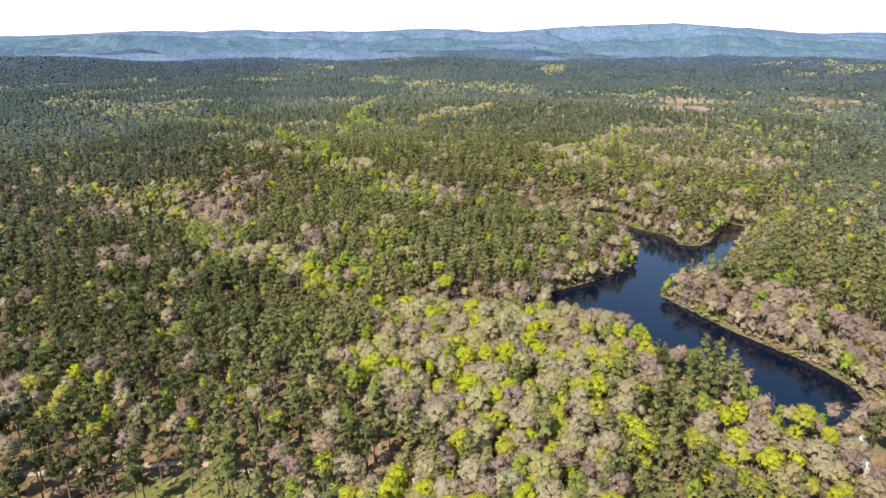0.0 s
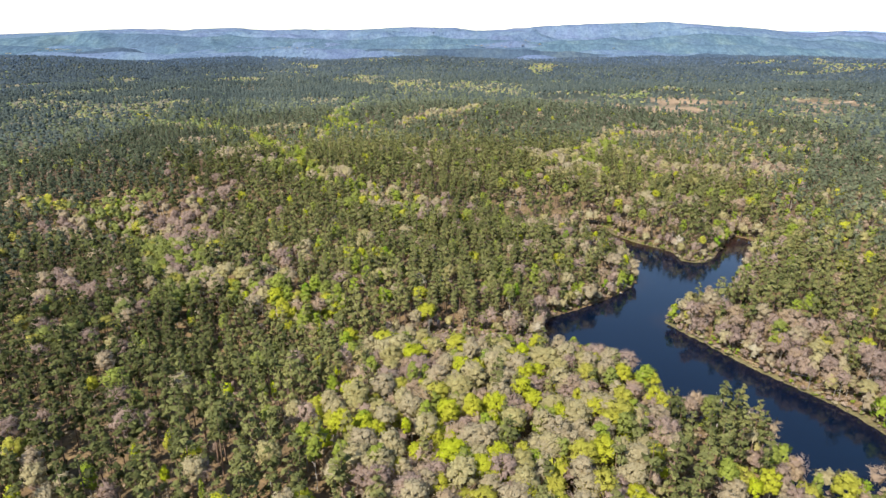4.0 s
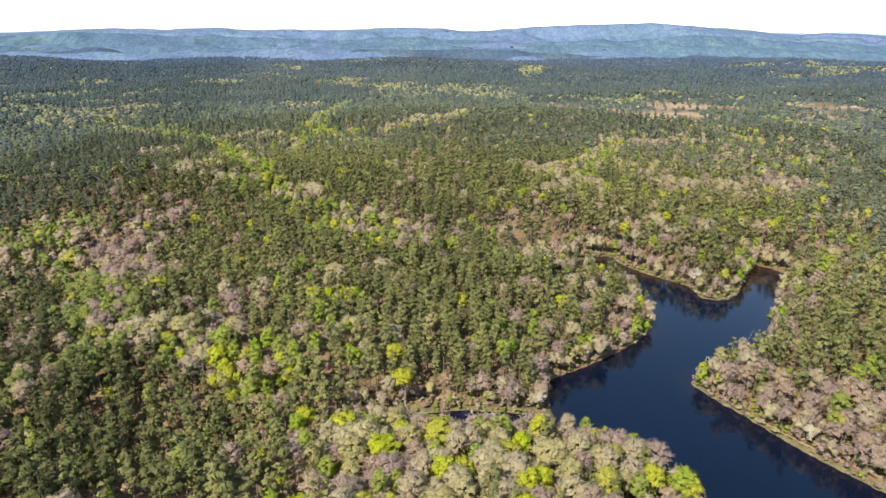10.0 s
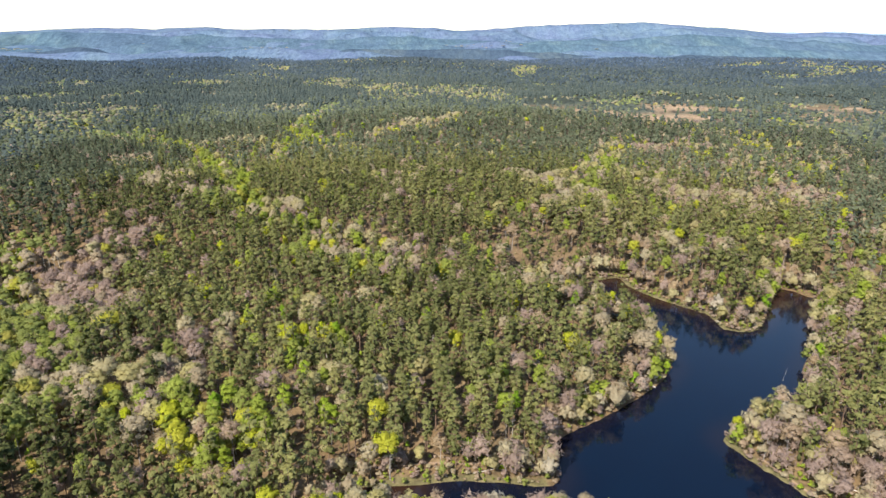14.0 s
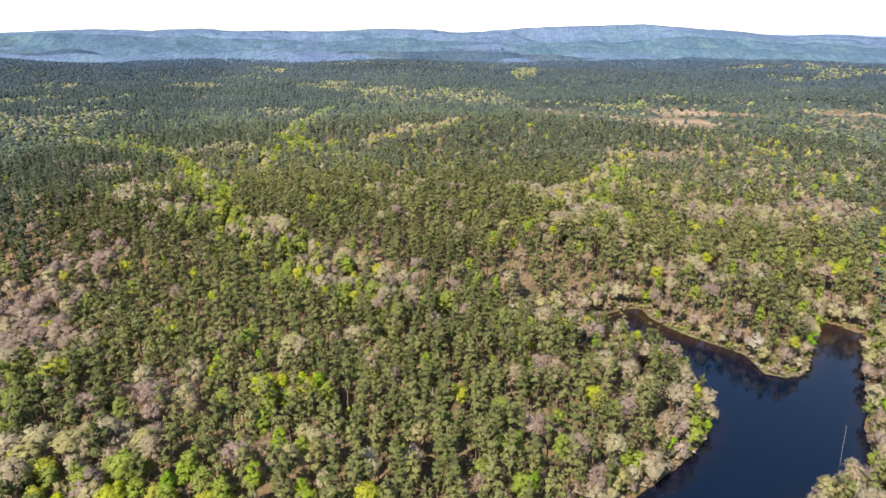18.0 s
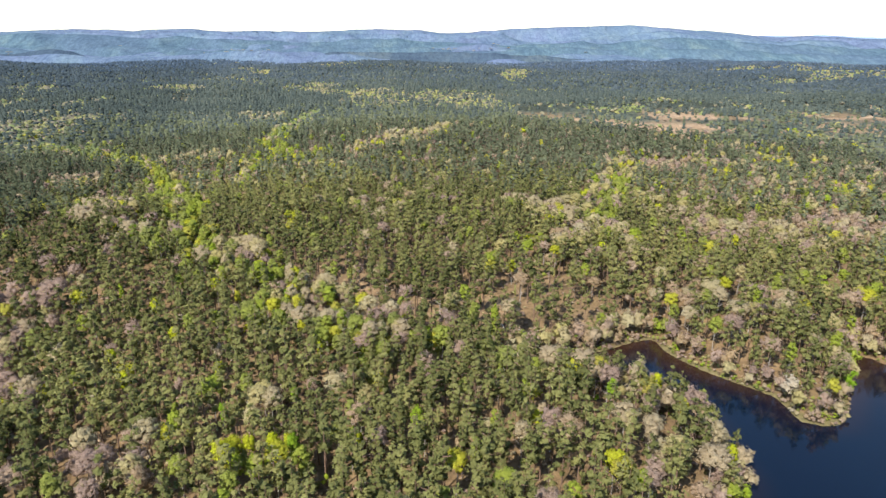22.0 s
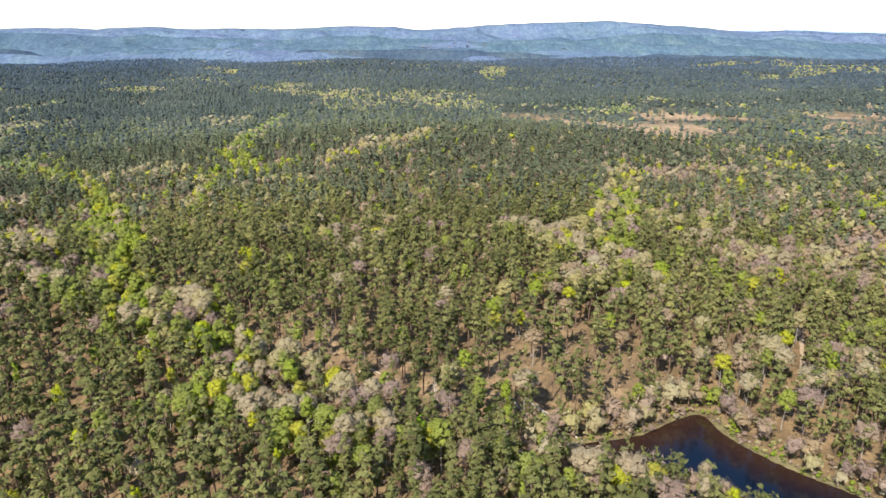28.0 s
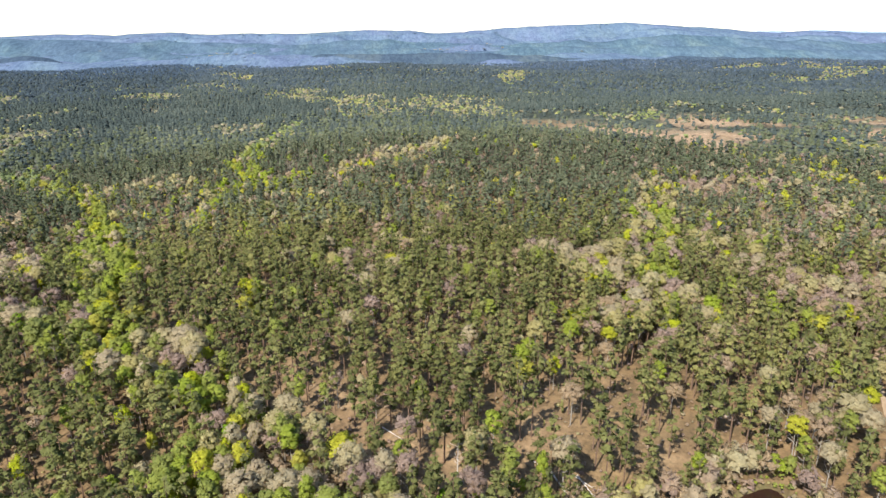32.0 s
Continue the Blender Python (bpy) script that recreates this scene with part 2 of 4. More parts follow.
def rounded(points, steps=4):
    """A closed smooth line through the points."""
    p = np.array(points, float)
    a, b, c, d = np.roll(p, 1, 0), p, np.roll(p, -1, 0), np.roll(p, -2, 0)
    out = []
    for k in range(steps):
        t = k / steps
        out.append(0.5 * (2 * b + (c - a) * t + (2 * a - 5 * b + 4 * c - d) * t * t + (3 * b - a - 3 * c + d) * t ** 3))
    return np.stack(out, 1).reshape(-1, 2)


SHORE = rounded(LAKE)


def shore_distance(x, y):
    """Metres to the shore: above 0 on land, below 0 on the lake."""
    x, y = np.ravel(x), np.ravel(y)
    out = np.full(len(x), 400.0)
    near = (x > -260) & (x < 420) & (y > 20) & (y < 640)
    px, py = x[near], y[near]
    best, inside = np.full(len(px), 1e9), np.zeros(len(px), bool)
    for (ax, ay), (bx, by) in zip(SHORE, np.roll(SHORE, -1, 0)):
        dx, dy = bx - ax, by - ay
        t = np.clip(((px - ax) * dx + (py - ay) * dy) / (dx * dx + dy * dy + 1e-9), 0, 1)
        best = np.minimum(best, (px - ax - t * dx) ** 2 + (py - ay - t * dy) ** 2)
        cross = (ay > py) != (by > py)
        inside ^= cross & (px < ax + (py - ay) / (by - ay + 1e-12) * dx)
    d = np.sqrt(best)
    out[near] = np.where(inside, -d, d)
    return out


def smooth(a, b, x):
    t = np.clip((x - a) / (b - a), 0, 1)
    return t * t * (3 - 2 * t)


def mound(x, y, cx, cy, rx, ry, h):
    return h * np.exp(-((x - cx) / rx) ** 2 - ((y - cy) / ry) ** 2)


def height(x, y):
    x, y = np.ravel(np.asarray(x, float)), np.ravel(np.asarray(y, float))
    sd = shore_distance(x, y)
    far = smooth(500, 1500, np.hypot(x, y - 140))
    land = 3.0 + 6 * soft_noise(x, y, 170, 3) + 3 * soft_noise(x, y, 70, 4) + far * (30 * soft_noise(x, y, 700, 5) + 18 * soft_noise(x, y, 290, 6)) + 8 * far
    land += 46 * smooth(1250, 2100, np.hypot(x, y - 140)) * soft_noise(x + 0.3 * y, y, 620, 7)
    land += mound(x, y, -120, 500, 90, 70, 9) + mound(x, y, -230, 520, 120, 60, 7) + mound(x, y, 0, 560, 160, 110, 6)
    land += mound(x, y, 575, 950, 260, 160, 16) + mound(x, y, 80, 880, 200, 90, 8) + mound(x, y, 0, 170, 60, 50, 3)
    land += mound(x, y, 375, 1150, 170, 95, 15) + mound(x, y, 720, 1120, 160, 100, 15)
    land -= mound(x, y, -160, 390, 60, 30, 11) + mound(x, y, -62, 255, 40, 28, 11) + mound(x, y, 120, 134, 55, 27, 18)
    land -= 70 * smooth(2600, 2950, np.hypot(x, y - 140))
    rise = smooth(0, 45, sd)
    bank = 0.35 * smooth(0, 3, sd) + 0.6 * smooth(2, 14, sd)
    return np.where(sd > 0, bank + land * rise, np.maximum(sd * 0.35, -3.0))


# what grows where: bands along a line of the plan
MIXES = {  # pine, green, lime, pale, bare, and how thickly
    "base": (0.885, 0.04, 0.01, 0.02, 0.045, 0.90), "mixed": (0.70, 0.11, 0.03, 0.05, 0.11, 1.0), "tanpine": (0.54, 0.07, 0.01, 0.13, 0.25, 0.95), "valley": (0.07, 0.65, 0.13, 0.08, 0.07, 1.3), "lime": (0.17, 0.20, 0.35, 0.19, 0.09, 1.05),
    "pale": (0.14, 0.10, 0.08, 0.52, 0.16, 1.1), "tan": (0.12, 0.02, 0.02, 0.21, 0.63, 1.0), "stand": (0.07, 0.10, 0.22, 0.39, 0.22, 1.2),
    "dark": (0.95, 0.025, 0.0, 0.005, 0.02, 1.15), "open": (0.86, 0.07, 0.01, 0.02, 0.04, 0.62), "clear": (0.6, 0.1, 0.0, 0.1, 0.2, 0.06), "tanopen": (0.62, 0.05, 0.05, 0.08, 0.20, 0.13),
    "patchy": (0.24, 0.24, 0.16, 0.20, 0.16, 1.0), "farpine": (0.94, 0.03, 0.01, 0.01, 0.01, 1.05),
}
BANDS = []


def band(kind, width, *line):
    BANDS.append((kind, float(width), np.array(line, float)))


band("dark", 37, (-502, 1214), (-390, 1216), (-264, 1144))
band("dark", 28, (-249, 922), (-190, 878), (-143, 899))
band("dark", 22, (-77, 943), (-14, 969), (58, 1059))
band("dark", 20, (214, 1230), (333, 1321), (536, 1436))
band("dark", 13, (465, 1091), (580, 1085), (680, 1035))
band("lime", 12, (-720, 1536), (-604, 1425))
band("lime", 7, (-479, 1216), (-446, 1294))
band("lime", 7, (-491, 1105), (-443, 1094), (-427, 1153))
band("lime", 7, (-429, 989), (-372, 987), (-348, 1068))
band("lime", 8, (-404, 941), (-364, 910))
band("valley", 9, (-350, 840), (-299, 807), (-256, 786), (-213, 738), (-169, 664), (-134, 604), (-98, 526))
band("valley", 11, (-184, 685), (-141, 626), (-100, 532), (-97, 489))
band("valley", 7, (-287, 846), (-276, 845))
band("pale", 5, (-173, 766), (-135, 766))
band("valley", 13, (-105, 850), (-104, 957), (-97, 1063))
band("valley", 7, (-115, 812), (-84, 781))
band("pale", 8, (-191, 1077), (-160, 1051), (-136, 1077))
band("valley", 6, (-100, 654), (-103, 747), (-81, 755), (-49, 772))
band("pale", 5, (-65, 709), (-44, 718))
band("pale", 8, (-28, 766), (-9, 790), (12, 819), (40, 833))
band("pale", 6, (33, 812), (75, 886))
band("lime", 9, (-440, 1484), (-342, 1430))
band("tanpine", 8, (-354, 1339), (-319, 1279))
band("lime", 10, (-427, 2133), (-297, 1848))
band("lime", 9, (-185, 1459), (-62, 1345), (6, 1247))
band("lime", 9, (79, 1404), (108, 1226))
band("lime", 8, (-293, 1526), (-253, 1607))
band("lime", 8, (105, 1142), (186, 1226))
band("lime", 8, (295, 1520), (360, 1496))
band("lime", 11, (290, 1757), (545, 2335))
band("valley", 7, (266, 1089), (321, 1039), (376, 1078), (425, 1097))
band("lime", 7, (422, 1108), (413, 1050))
band("tanopen", 9, (192, 1040), (238, 990), (275, 931), (303, 883), (369, 886))
band("tanopen", 7, (339, 970), (388, 951), (430, 901))
band("tanopen", 9, (513, 955), (504, 891), (570, 878))
band("lime", 9, (506, 1059), (494, 984))
band("lime", 7, (438, 839), (451, 821), (462, 803), (468, 763), (470, 746))
band("lime", 7, (345, 752), (360, 725))
band("tanpine", 19, (176, 547), (255, 621), (319, 620), (401, 670))
band("tan", 9, (224, 694), (274, 727), (322, 696))
band("pale", 11, (99, 549), (113, 541), (133, 560), (172, 633), (211, 716))
band("valley", 7, (181, 653), (166, 601), (135, 541), (119, 503))
band("pale", 7, (102, 496), (128, 517), (131, 496))
band("pale", 4, (150, 558), (181, 593))
band("tan", 13, (183, 499), (204, 497), (237, 504), (290, 534))
band("pale", 4, (265, 571), (285, 572))
band("lime", 4, (334, 612), (356, 619))
band("dark", 13, (-249, 722), (-182, 649))
band("pale", 6, (-250, 682), (-217, 654))
band("pale", 5, (-173, 595), (-134, 539))
band("pale", 5, (-126, 503), (-112, 493))
band("pale", 4, (-62, 474), (-50, 450), (-42, 440))
band("valley", 5, (-83, 474), (-66, 459), (-51, 464))
band("pale", 5, (-24, 419), (-14, 418), (0, 421))
band("valley", 3, (-21, 407), (-7, 399), (25, 398))
band("lime", 16, (-605, 1016), (-524, 985), (-429, 918), (-363, 917))
band("lime", 13, (-611, 1147), (-547, 1226))
band("lime", 10, (-414, 1045), (-340, 1050))
band("dark", 25, (-391, 681), (-377, 735), (-311, 717), (-248, 673))
band("pale", 7, (-229, 666), (-208, 659))
band("pale", 6, (-175, 581), (-147, 525))
band("lime", 8, (-252, 434), (-224, 420), (-206, 410))
band("tan", 13, (-215, 396), (-194, 397), (-179, 398))
band("valley", 11, (-201, 418), (-183, 431), (-167, 414), (-136, 355), (-116, 317))
band("tan", 13, (-165, 418), (-148, 418), (-135, 429))
band("tan", 12, (-127, 383), (-110, 373))
band("valley", 18, (-86, 457), (-61, 440), (-48, 451))
band("valley", 11, (-75, 416), (-58, 414))
band("pale", 3, (-76, 337), (-61, 330))
band("valley", 4, (-36, 337), (-14, 336))
band("tan", 4, (-174, 305), (-156, 298), (-140, 289))
band("pale", 3, (-99, 310), (-87, 312), (-65, 313))
band("tan", 2, (-119, 288), (-111, 294))
band("lime", 3, (-104, 293), (-90, 297), (-69, 298))
band("valley", 4, (-65, 289), (-52, 295), (-45, 281))
band("valley", 3, (-39, 286), (-30, 270))
band("dark", 9, (-104, 205), (-88, 217), (-83, 260))
band("dark", 8, (-91, 288), (-64, 277), (-65, 246))
band("mixed", 11, (32, 332), (59, 341), (81, 328))
band("mixed", 18, (-19, 297), (17, 314), (53, 302))
band("mixed", 11, (-114, 153), (-96, 160), (-62, 165))
band("mixed", 17, (191, 369), (192, 338))
band("tanpine", 12, (111, 436), (136, 425), (164, 417))
band("dark", 12, (-84, 409), (-60, 400), (-33, 393))
band("dark", 11, (-107, 211), (-83, 206), (-59, 194))
band("dark", 11, (-153, 215), (-104, 198), (-66, 199))
band("stand", 23, (-5, 142), (2, 175), (21, 191), (47, 178), (31, 144))
band("stand", 12, (-28, 191), (-1, 219), (35, 219), (60, 206))
band("pale", 5, (36, 208), (57, 210), (64, 193), (68, 178))
band("stand", 11, (77, 150), (96, 148), (116, 146))
band("tan", 15, (111, 250), (124, 234), (140, 213), (146, 192))
band("pale", 4, (116, 264), (131, 264))
band("tan", 6, (97, 316), (84, 296), (63, 281))
band("tan", 6, (-2, 267), (19, 266), (44, 263))
band("lime", 7, (-127, 164), (-123, 172), (-114, 177))
band("mixed", 13, (216, 399), (266, 436), (258, 414))
band("mixed", 8, (120, 421), (142, 417))
band("tan", 4, (117, 394), (134, 369), (144, 348))
band("tan", 11, (111, 273), (124, 260), (133, 248))
band("stand", 5, (39, 216), (54, 215), (67, 210), (72, 197))
band("open", 16, (-18, 466), (14, 436), (44, 422), (69, 437), (95, 443))
band("open", 10, (54, 482), (79, 470), (97, 456))
band("clear", 4, (42, 400), (56, 403), (63, 398))
band("clear", 2, (-75, 130), (-64, 132))
band("clear", 4, (76, 461), (82, 462))
band("open", 6, (-25, 163), (-14, 146), (-34, 139))
band("clear", 2, (68, 166), (73, 172))
band("clear", 1, (115, 150), (113, 144))
band("clear", 2, (151, 279), (150, 275))
band("clear", 2, (174, 447), (156, 432), (141, 409))
band("stand", 7, (-22, 233), (8, 232), (38, 229), (60, 225), (76, 217))
band("stand", 11, (0, 216), (27, 217), (61, 201), (61, 176))
band("stand", 7, (78, 165), (84, 160), (93, 159))
band("tan", 8, (117, 273), (134, 255), (144, 232), (148, 220))
band("lime", 6, (-31, 181), (-20, 186), (-4, 177))
band("lime", 5, (76, 161), (87, 154), (104, 154), (118, 152))
band("dark", 4, (95, 195), (93, 183))
band("patchy", 5, (29, 390), (43, 383), (57, 379))
band("stand", 2, (63, 380), (79, 374), (90, 365), (95, 357))
band("tanpine", 6, (107, 388), (121, 375), (136, 358))
band("stand", 11, (-6, 246), (13, 247), (34, 245), (46, 244), (60, 238), (70, 228), (76, 214))
band("clear", 9, (-88, 120), (-62, 128))
band("clear", 3, (-122, 146), (-95, 149), (-72, 152))
band("clear", 7, (102, 171), (118, 166), (134, 170), (146, 180))
band("valley", 10, (-87, 486), (-68, 461))
band("pale", 11, (-64, 472), (-48, 448), (-29, 426), (-12, 413), (4, 409))
band("valley", 6, (-52, 461), (-37, 437))
band("valley", 6, (-15, 409), (1, 399))
band("valley", 13, (-180, 415), (-142, 371), (-119, 320))
band("valley", 11, (-105, 294), (-89, 295), (-68, 293), (-57, 283), (-47, 289))
band("lime", 5, (-98, 300), (-81, 292), (-58, 280), (-38, 263))
band("pale", 7, (-109, 303), (-91, 308), (-80, 312), (-63, 308))
band("tan", 10, (-166, 419), (-148, 407), (-115, 372))
band("tan", 6, (-72, 339), (-58, 334))
band("dark", 11, (-89, 267), (-73, 270), (-61, 269))
band("dark", 12, (-69, 375), (-40, 373), (-15, 352))
band("tanopen", 13, (205, 1110), (258, 1062), (305, 1018), (331, 952), (398, 942))
band("tanopen", 11, (371, 1047), (438, 1053), (495, 1012))
band("tanopen", 13, (564, 1034), (573, 989), (644, 969))
band("dark", 17, (-105, 458), (-88, 435), (-70, 422), (-57, 425))
band("dark", 12, (-87, 419), (-58, 409))
band("valley", 7, (-47, 419), (-30, 421), (-13, 411))
band("pale", 7, (-28, 412), (-8, 423), (-19, 436))
band("dark", 15, (-104, 250), (-75, 226), (-87, 274))
band("dark", 8, (-119, 418), (-102, 410), (-89, 414))



# trees that stand out by colour or size: x, y and the width of the crown
ACCENTS = {k: [] for k in "PGLWB"}


def accent(letter, *places):
    ACCENTS[letter].extend(places)


accent("P", (-20.4, 181.2, 6.7), (23.2, 204.6, 4.6), (38.7, 205.7, 4.1), (95.1, 196.5, 6.8), (85.7, 184.3, 6.3), (97.1, 190.1, 6.1), (74.6, 183.1, 5.3), (81.6, 186.6, 5.7), (95.8, 183.7, 5.6), (91.1, 186.3, 5.7))
accent("P", (127.6, 283.7, 5.7), (59.8, 305.2, 5.5), (-47.7, 313.8, 5.5))
accent("G", (-151.4, 274.9, 4.5), (-125.3, 256.4, 3.5), (-105.5, 248.3, 3.8), (-99.7, 239.8, 4.5), (-95.3, 272.5, 2.9), (-49.3, 207.0, 4.3), (0.9, 217.4, 4.1), (-30.7, 248.9, 3.4), (-33.4, 277.1, 5.3), (-52.0, 294.6, 5.7))
accent("G", (21.4, 227.1, 4.3), (73.0, 216.0, 6.7), (17.4, 185.6, 4.2), (35.4, 189.0, 5.0), (33.6, 191.2, 2.6), (37.4, 285.6, 6.2), (-32.3, 323.3, 6.7), (-55.4, 356.7, 4.4), (15.4, 350.1, 4.3), (-103.7, 321.5, 4.1))
accent("G", (-116.2, 322.6, 6.0), (-50.7, 289.5, 7.4), (-56.4, 266.4, 3.0), (-3.3, 342.5, 3.8), (70.8, 316.8, 4.8), (39.7, 286.9, 5.3), (38.5, 302.1, 7.2), (-34.2, 282.5, 5.8), (-54.0, 352.1, 4.8), (-22.2, 365.8, 2.8))
accent("G", (-41.8, 357.4, 2.7), (17.7, 347.1, 4.0), (-101.0, 437.7, 3.3), (77.3, 359.0, 5.1), (38.1, 347.3, 3.5), (43.9, 372.5, 3.0), (-19.1, 340.2, 3.8), (21.2, 398.5, 3.7), (-113.4, 488.4, 6.8), (-79.8, 454.7, 6.9))
accent("G", (-99.0, 473.2, 5.5), (-72.4, 471.6, 5.2), (-64.0, 452.4, 3.8))
accent("L", (-117.5, 260.0, 2.6), (-103.8, 211.6, 4.4), (-92.8, 207.0, 3.1), (-83.9, 238.3, 3.3), (-60.4, 207.7, 3.9), (-46.6, 209.1, 2.6), (-68.4, 180.6, 2.9), (-27.3, 181.0, 6.0), (-30.6, 191.8, 4.3), (-14.4, 207.8, 3.9))
accent("L", (-37.0, 234.6, 3.6), (-28.7, 222.7, 3.4), (3.7, 180.0, 4.0), (7.6, 179.7, 4.0), (34.9, 232.7, 7.2), (14.0, 198.3, 5.2), (19.4, 198.1, 4.5), (19.8, 187.6, 3.9), (28.4, 191.4, 2.6), (47.1, 202.9, 3.9))
accent("L", (60.2, 193.8, 4.4), (84.5, 192.5, 3.0), (-4.8, 186.5, 3.9), (-10.2, 192.9, 3.2), (-36.1, 340.6, 4.1), (-31.1, 342.3, 4.2), (-24.6, 342.1, 5.0), (-20.3, 341.8, 4.2), (2.2, 269.9, 8.3), (-94.7, 303.8, 5.2))
accent("L", (-83.0, 291.8, 6.3), (-77.1, 291.2, 4.6), (-64.0, 294.9, 4.2), (-55.0, 280.2, 4.7), (-93.5, 270.8, 3.2), (-40.8, 262.4, 4.3), (-37.3, 267.2, 3.7), (-1.3, 342.5, 3.6), (-35.1, 341.8, 5.1), (-24.0, 340.7, 3.8))
accent("L", (-55.4, 348.0, 4.2), (-9.9, 371.1, 3.2), (-17.0, 393.6, 2.7), (-71.3, 407.5, 4.6), (-115.9, 434.4, 6.9), (52.9, 361.1, 3.2), (95.7, 367.2, 4.2), (96.8, 350.1, 4.6))
accent("L", (101.1, 328.4, 4.6), (-77.8, 377.7, 5.5), (-89.5, 395.6, 5.3), (-49.4, 383.8, 3.7), (-64.6, 443.6, 5.3), (-48.9, 457.5, 6.7), (-32.7, 450.9, 5.9), (-33.7, 428.9, 4.1), (-84.0, 425.9, 6.0), (-60.9, 487.9, 4.4))
accent("L", (-53.6, 433.4, 3.2))
accent("W", (-110.8, 240.9, 6.9), (-19.6, 197.4, 7.4), (-28.3, 200.0, 6.7), (-19.1, 240.7, 7.4), (-10.9, 230.1, 8.8), (41.5, 228.3, 10.5), (43.1, 184.1, 5.6), (42.7, 194.9, 6.6), (58.4, 216.9, 4.7), (50.3, 183.8, 6.9))
accent("W", (60.3, 206.3, 6.3), (64.7, 229.3, 7.1), (12.3, 225.1, 7.7), (45.1, 219.7, 7.6), (-32.9, 363.8, 10.5), (-92.1, 306.0, 8.8), (-83.9, 311.6, 9.0), (-60.9, 308.1, 8.6), (76.3, 344.8, 8.6), (82.8, 340.0, 6.4))
accent("W", (94.5, 325.9, 9.7), (-28.6, 362.5, 8.4), (-33.0, 354.4, 6.6), (-51.7, 392.8, 6.3), (-93.7, 389.3, 5.1), (-37.1, 400.0, 5.8), (-119.9, 446.4, 4.7), (-112.8, 466.2, 4.6), (94.1, 377.8, 4.6), (100.9, 337.0, 7.1))
accent("W", (76.9, 342.0, 6.6), (81.7, 337.3, 5.3))
accent("B", (61.3, 233.4, 9.0), (71.1, 228.6, 8.9), (80.4, 199.0, 6.1), (-5.4, 225.8, 6.0), (29.7, 210.0, 6.4), (30.2, 193.3, 5.8), (48.1, 277.6, 6.7), (27.0, 290.0, 4.2), (111.8, 271.6, 6.6), (-151.7, 410.5, 10.4))
accent("B", (-118.7, 380.2, 8.3), (-91.4, 400.2, 5.7), (-64.5, 346.7, 5.8), (-17.3, 371.8, 4.5), (-5.9, 375.3, 5.0), (-59.7, 374.2, 3.8), (11.7, 397.7, 7.4), (-37.7, 440.0, 6.4), (-86.0, 462.0, 6.4), (-40.5, 438.6, 5.9))
accent("B", (-60.1, 469.9, 6.7), (-86.3, 442.0, 5.5))
accent("L", (-118.1, 182.6, 6.2), (-64.9, 168.3, 3.2), (-71.3, 155.8, 4.3), (-68.7, 183.3, 2.8), (-75.8, 177.1, 2.7), (-97.2, 160.6, 4.8), (82.9, 162.8, 4.9), (99.9, 156.0, 5.3), (109.9, 155.6, 5.3), (74.7, 214.3, 5.6))
accent("G", (-82.5, 166.8, 4.3), (-53.3, 161.6, 2.6), (91.6, 171.7, 5.4), (98.5, 162.9, 4.0), (-67.1, 212.7, 4.0))
accent("W", (-95.7, 167.1, 6.8), (-89.4, 160.5, 5.5), (74.3, 159.1, 5.6))
accent("B", (-61.0, 155.3, 4.5), (92.1, 160.4, 5.7), (84.8, 203.6, 5.0))


def accent_near(x, y):
    """True where a tree that stands out takes the place."""
    hit = np.zeros(len(x), bool)
    for places in ACCENTS.values():
        for px, py, wide in places:
            hit |= np.hypot(x - px, y - py) < 0.42 * wide + 0.8
    return hit


def band_distance(x, y, line):
    """Metres from a line of the plan; far strips are stretched in depth to fit the camera's grazing view."""
    d = np.full(len(x), 1e9)
    q = np.array([1.0, min(1.0, 260 / math.hypot(line[:, 0].mean(), line[:, 1].mean() - 140))])
    for a, b in zip(line[:-1] * q, line[1:] * q):
        e = b - a
        t = np.clip(((x - a[0]) * e[0] + (y * q[1] - a[1]) * e[1]) / (e @ e + 1e-9), 0, 1)
        d = np.minimum(d, np.hypot(x - a[0] - t * e[0], y * q[1] - a[1] - t * e[1]))
    return d


def cover(x, y):
    """For each place the shares of the five kinds of tree and how thickly they stand."""
    wob = 14 * soft_noise(x, y, 38, 11) + 8 * soft_noise(x, y, 15, 12)
    out = np.tile(np.array(MIXES["base"]), (len(x), 1))
    away = smooth(600, 1100, np.hypot(x, y - 140))
    drift = soft_noise(x, y, 120, 13) + 0.6 * soft_noise(x, y, 45, 14)
    drift = drift * (1 - away) + away * (soft_noise(x, y, 420, 15) + 0.7 * soft_noise(x, y, 170, 16) + 0.35 * soft_noise(x, y, 60, 17))
    out += away[:, None] * (np.array(MIXES["farpine"]) - out)
    lean = (smooth(0.12, 0.42, drift) * (1 - away))[:, None]
    out += lean * (np.array(MIXES["mixed"]) - out)
    out += (smooth(0.15, 0.27, drift) * away)[:, None] * (np.array(MIXES["patchy"]) - out)
    out[:, :5] += (0.8 * away * smooth(0.05, -0.25, drift))[:, None] * (np.array(MIXES["dark"][:5]) - out[:, :5])
    for kind, width, line in BANDS:
        d = band_distance(x, y, line)
        w = 1 - smooth(0.8 * width, 1.35 * width, d + wob * min(width / 18, 2.0))
        out += w[:, None] * (np.array(MIXES[kind]) - out)
    out[:, 5] *= 1 - 0.35 * smooth(0.05, 0.4, soft_noise(x, y, 55, 18)) * (1 - away)
    return out


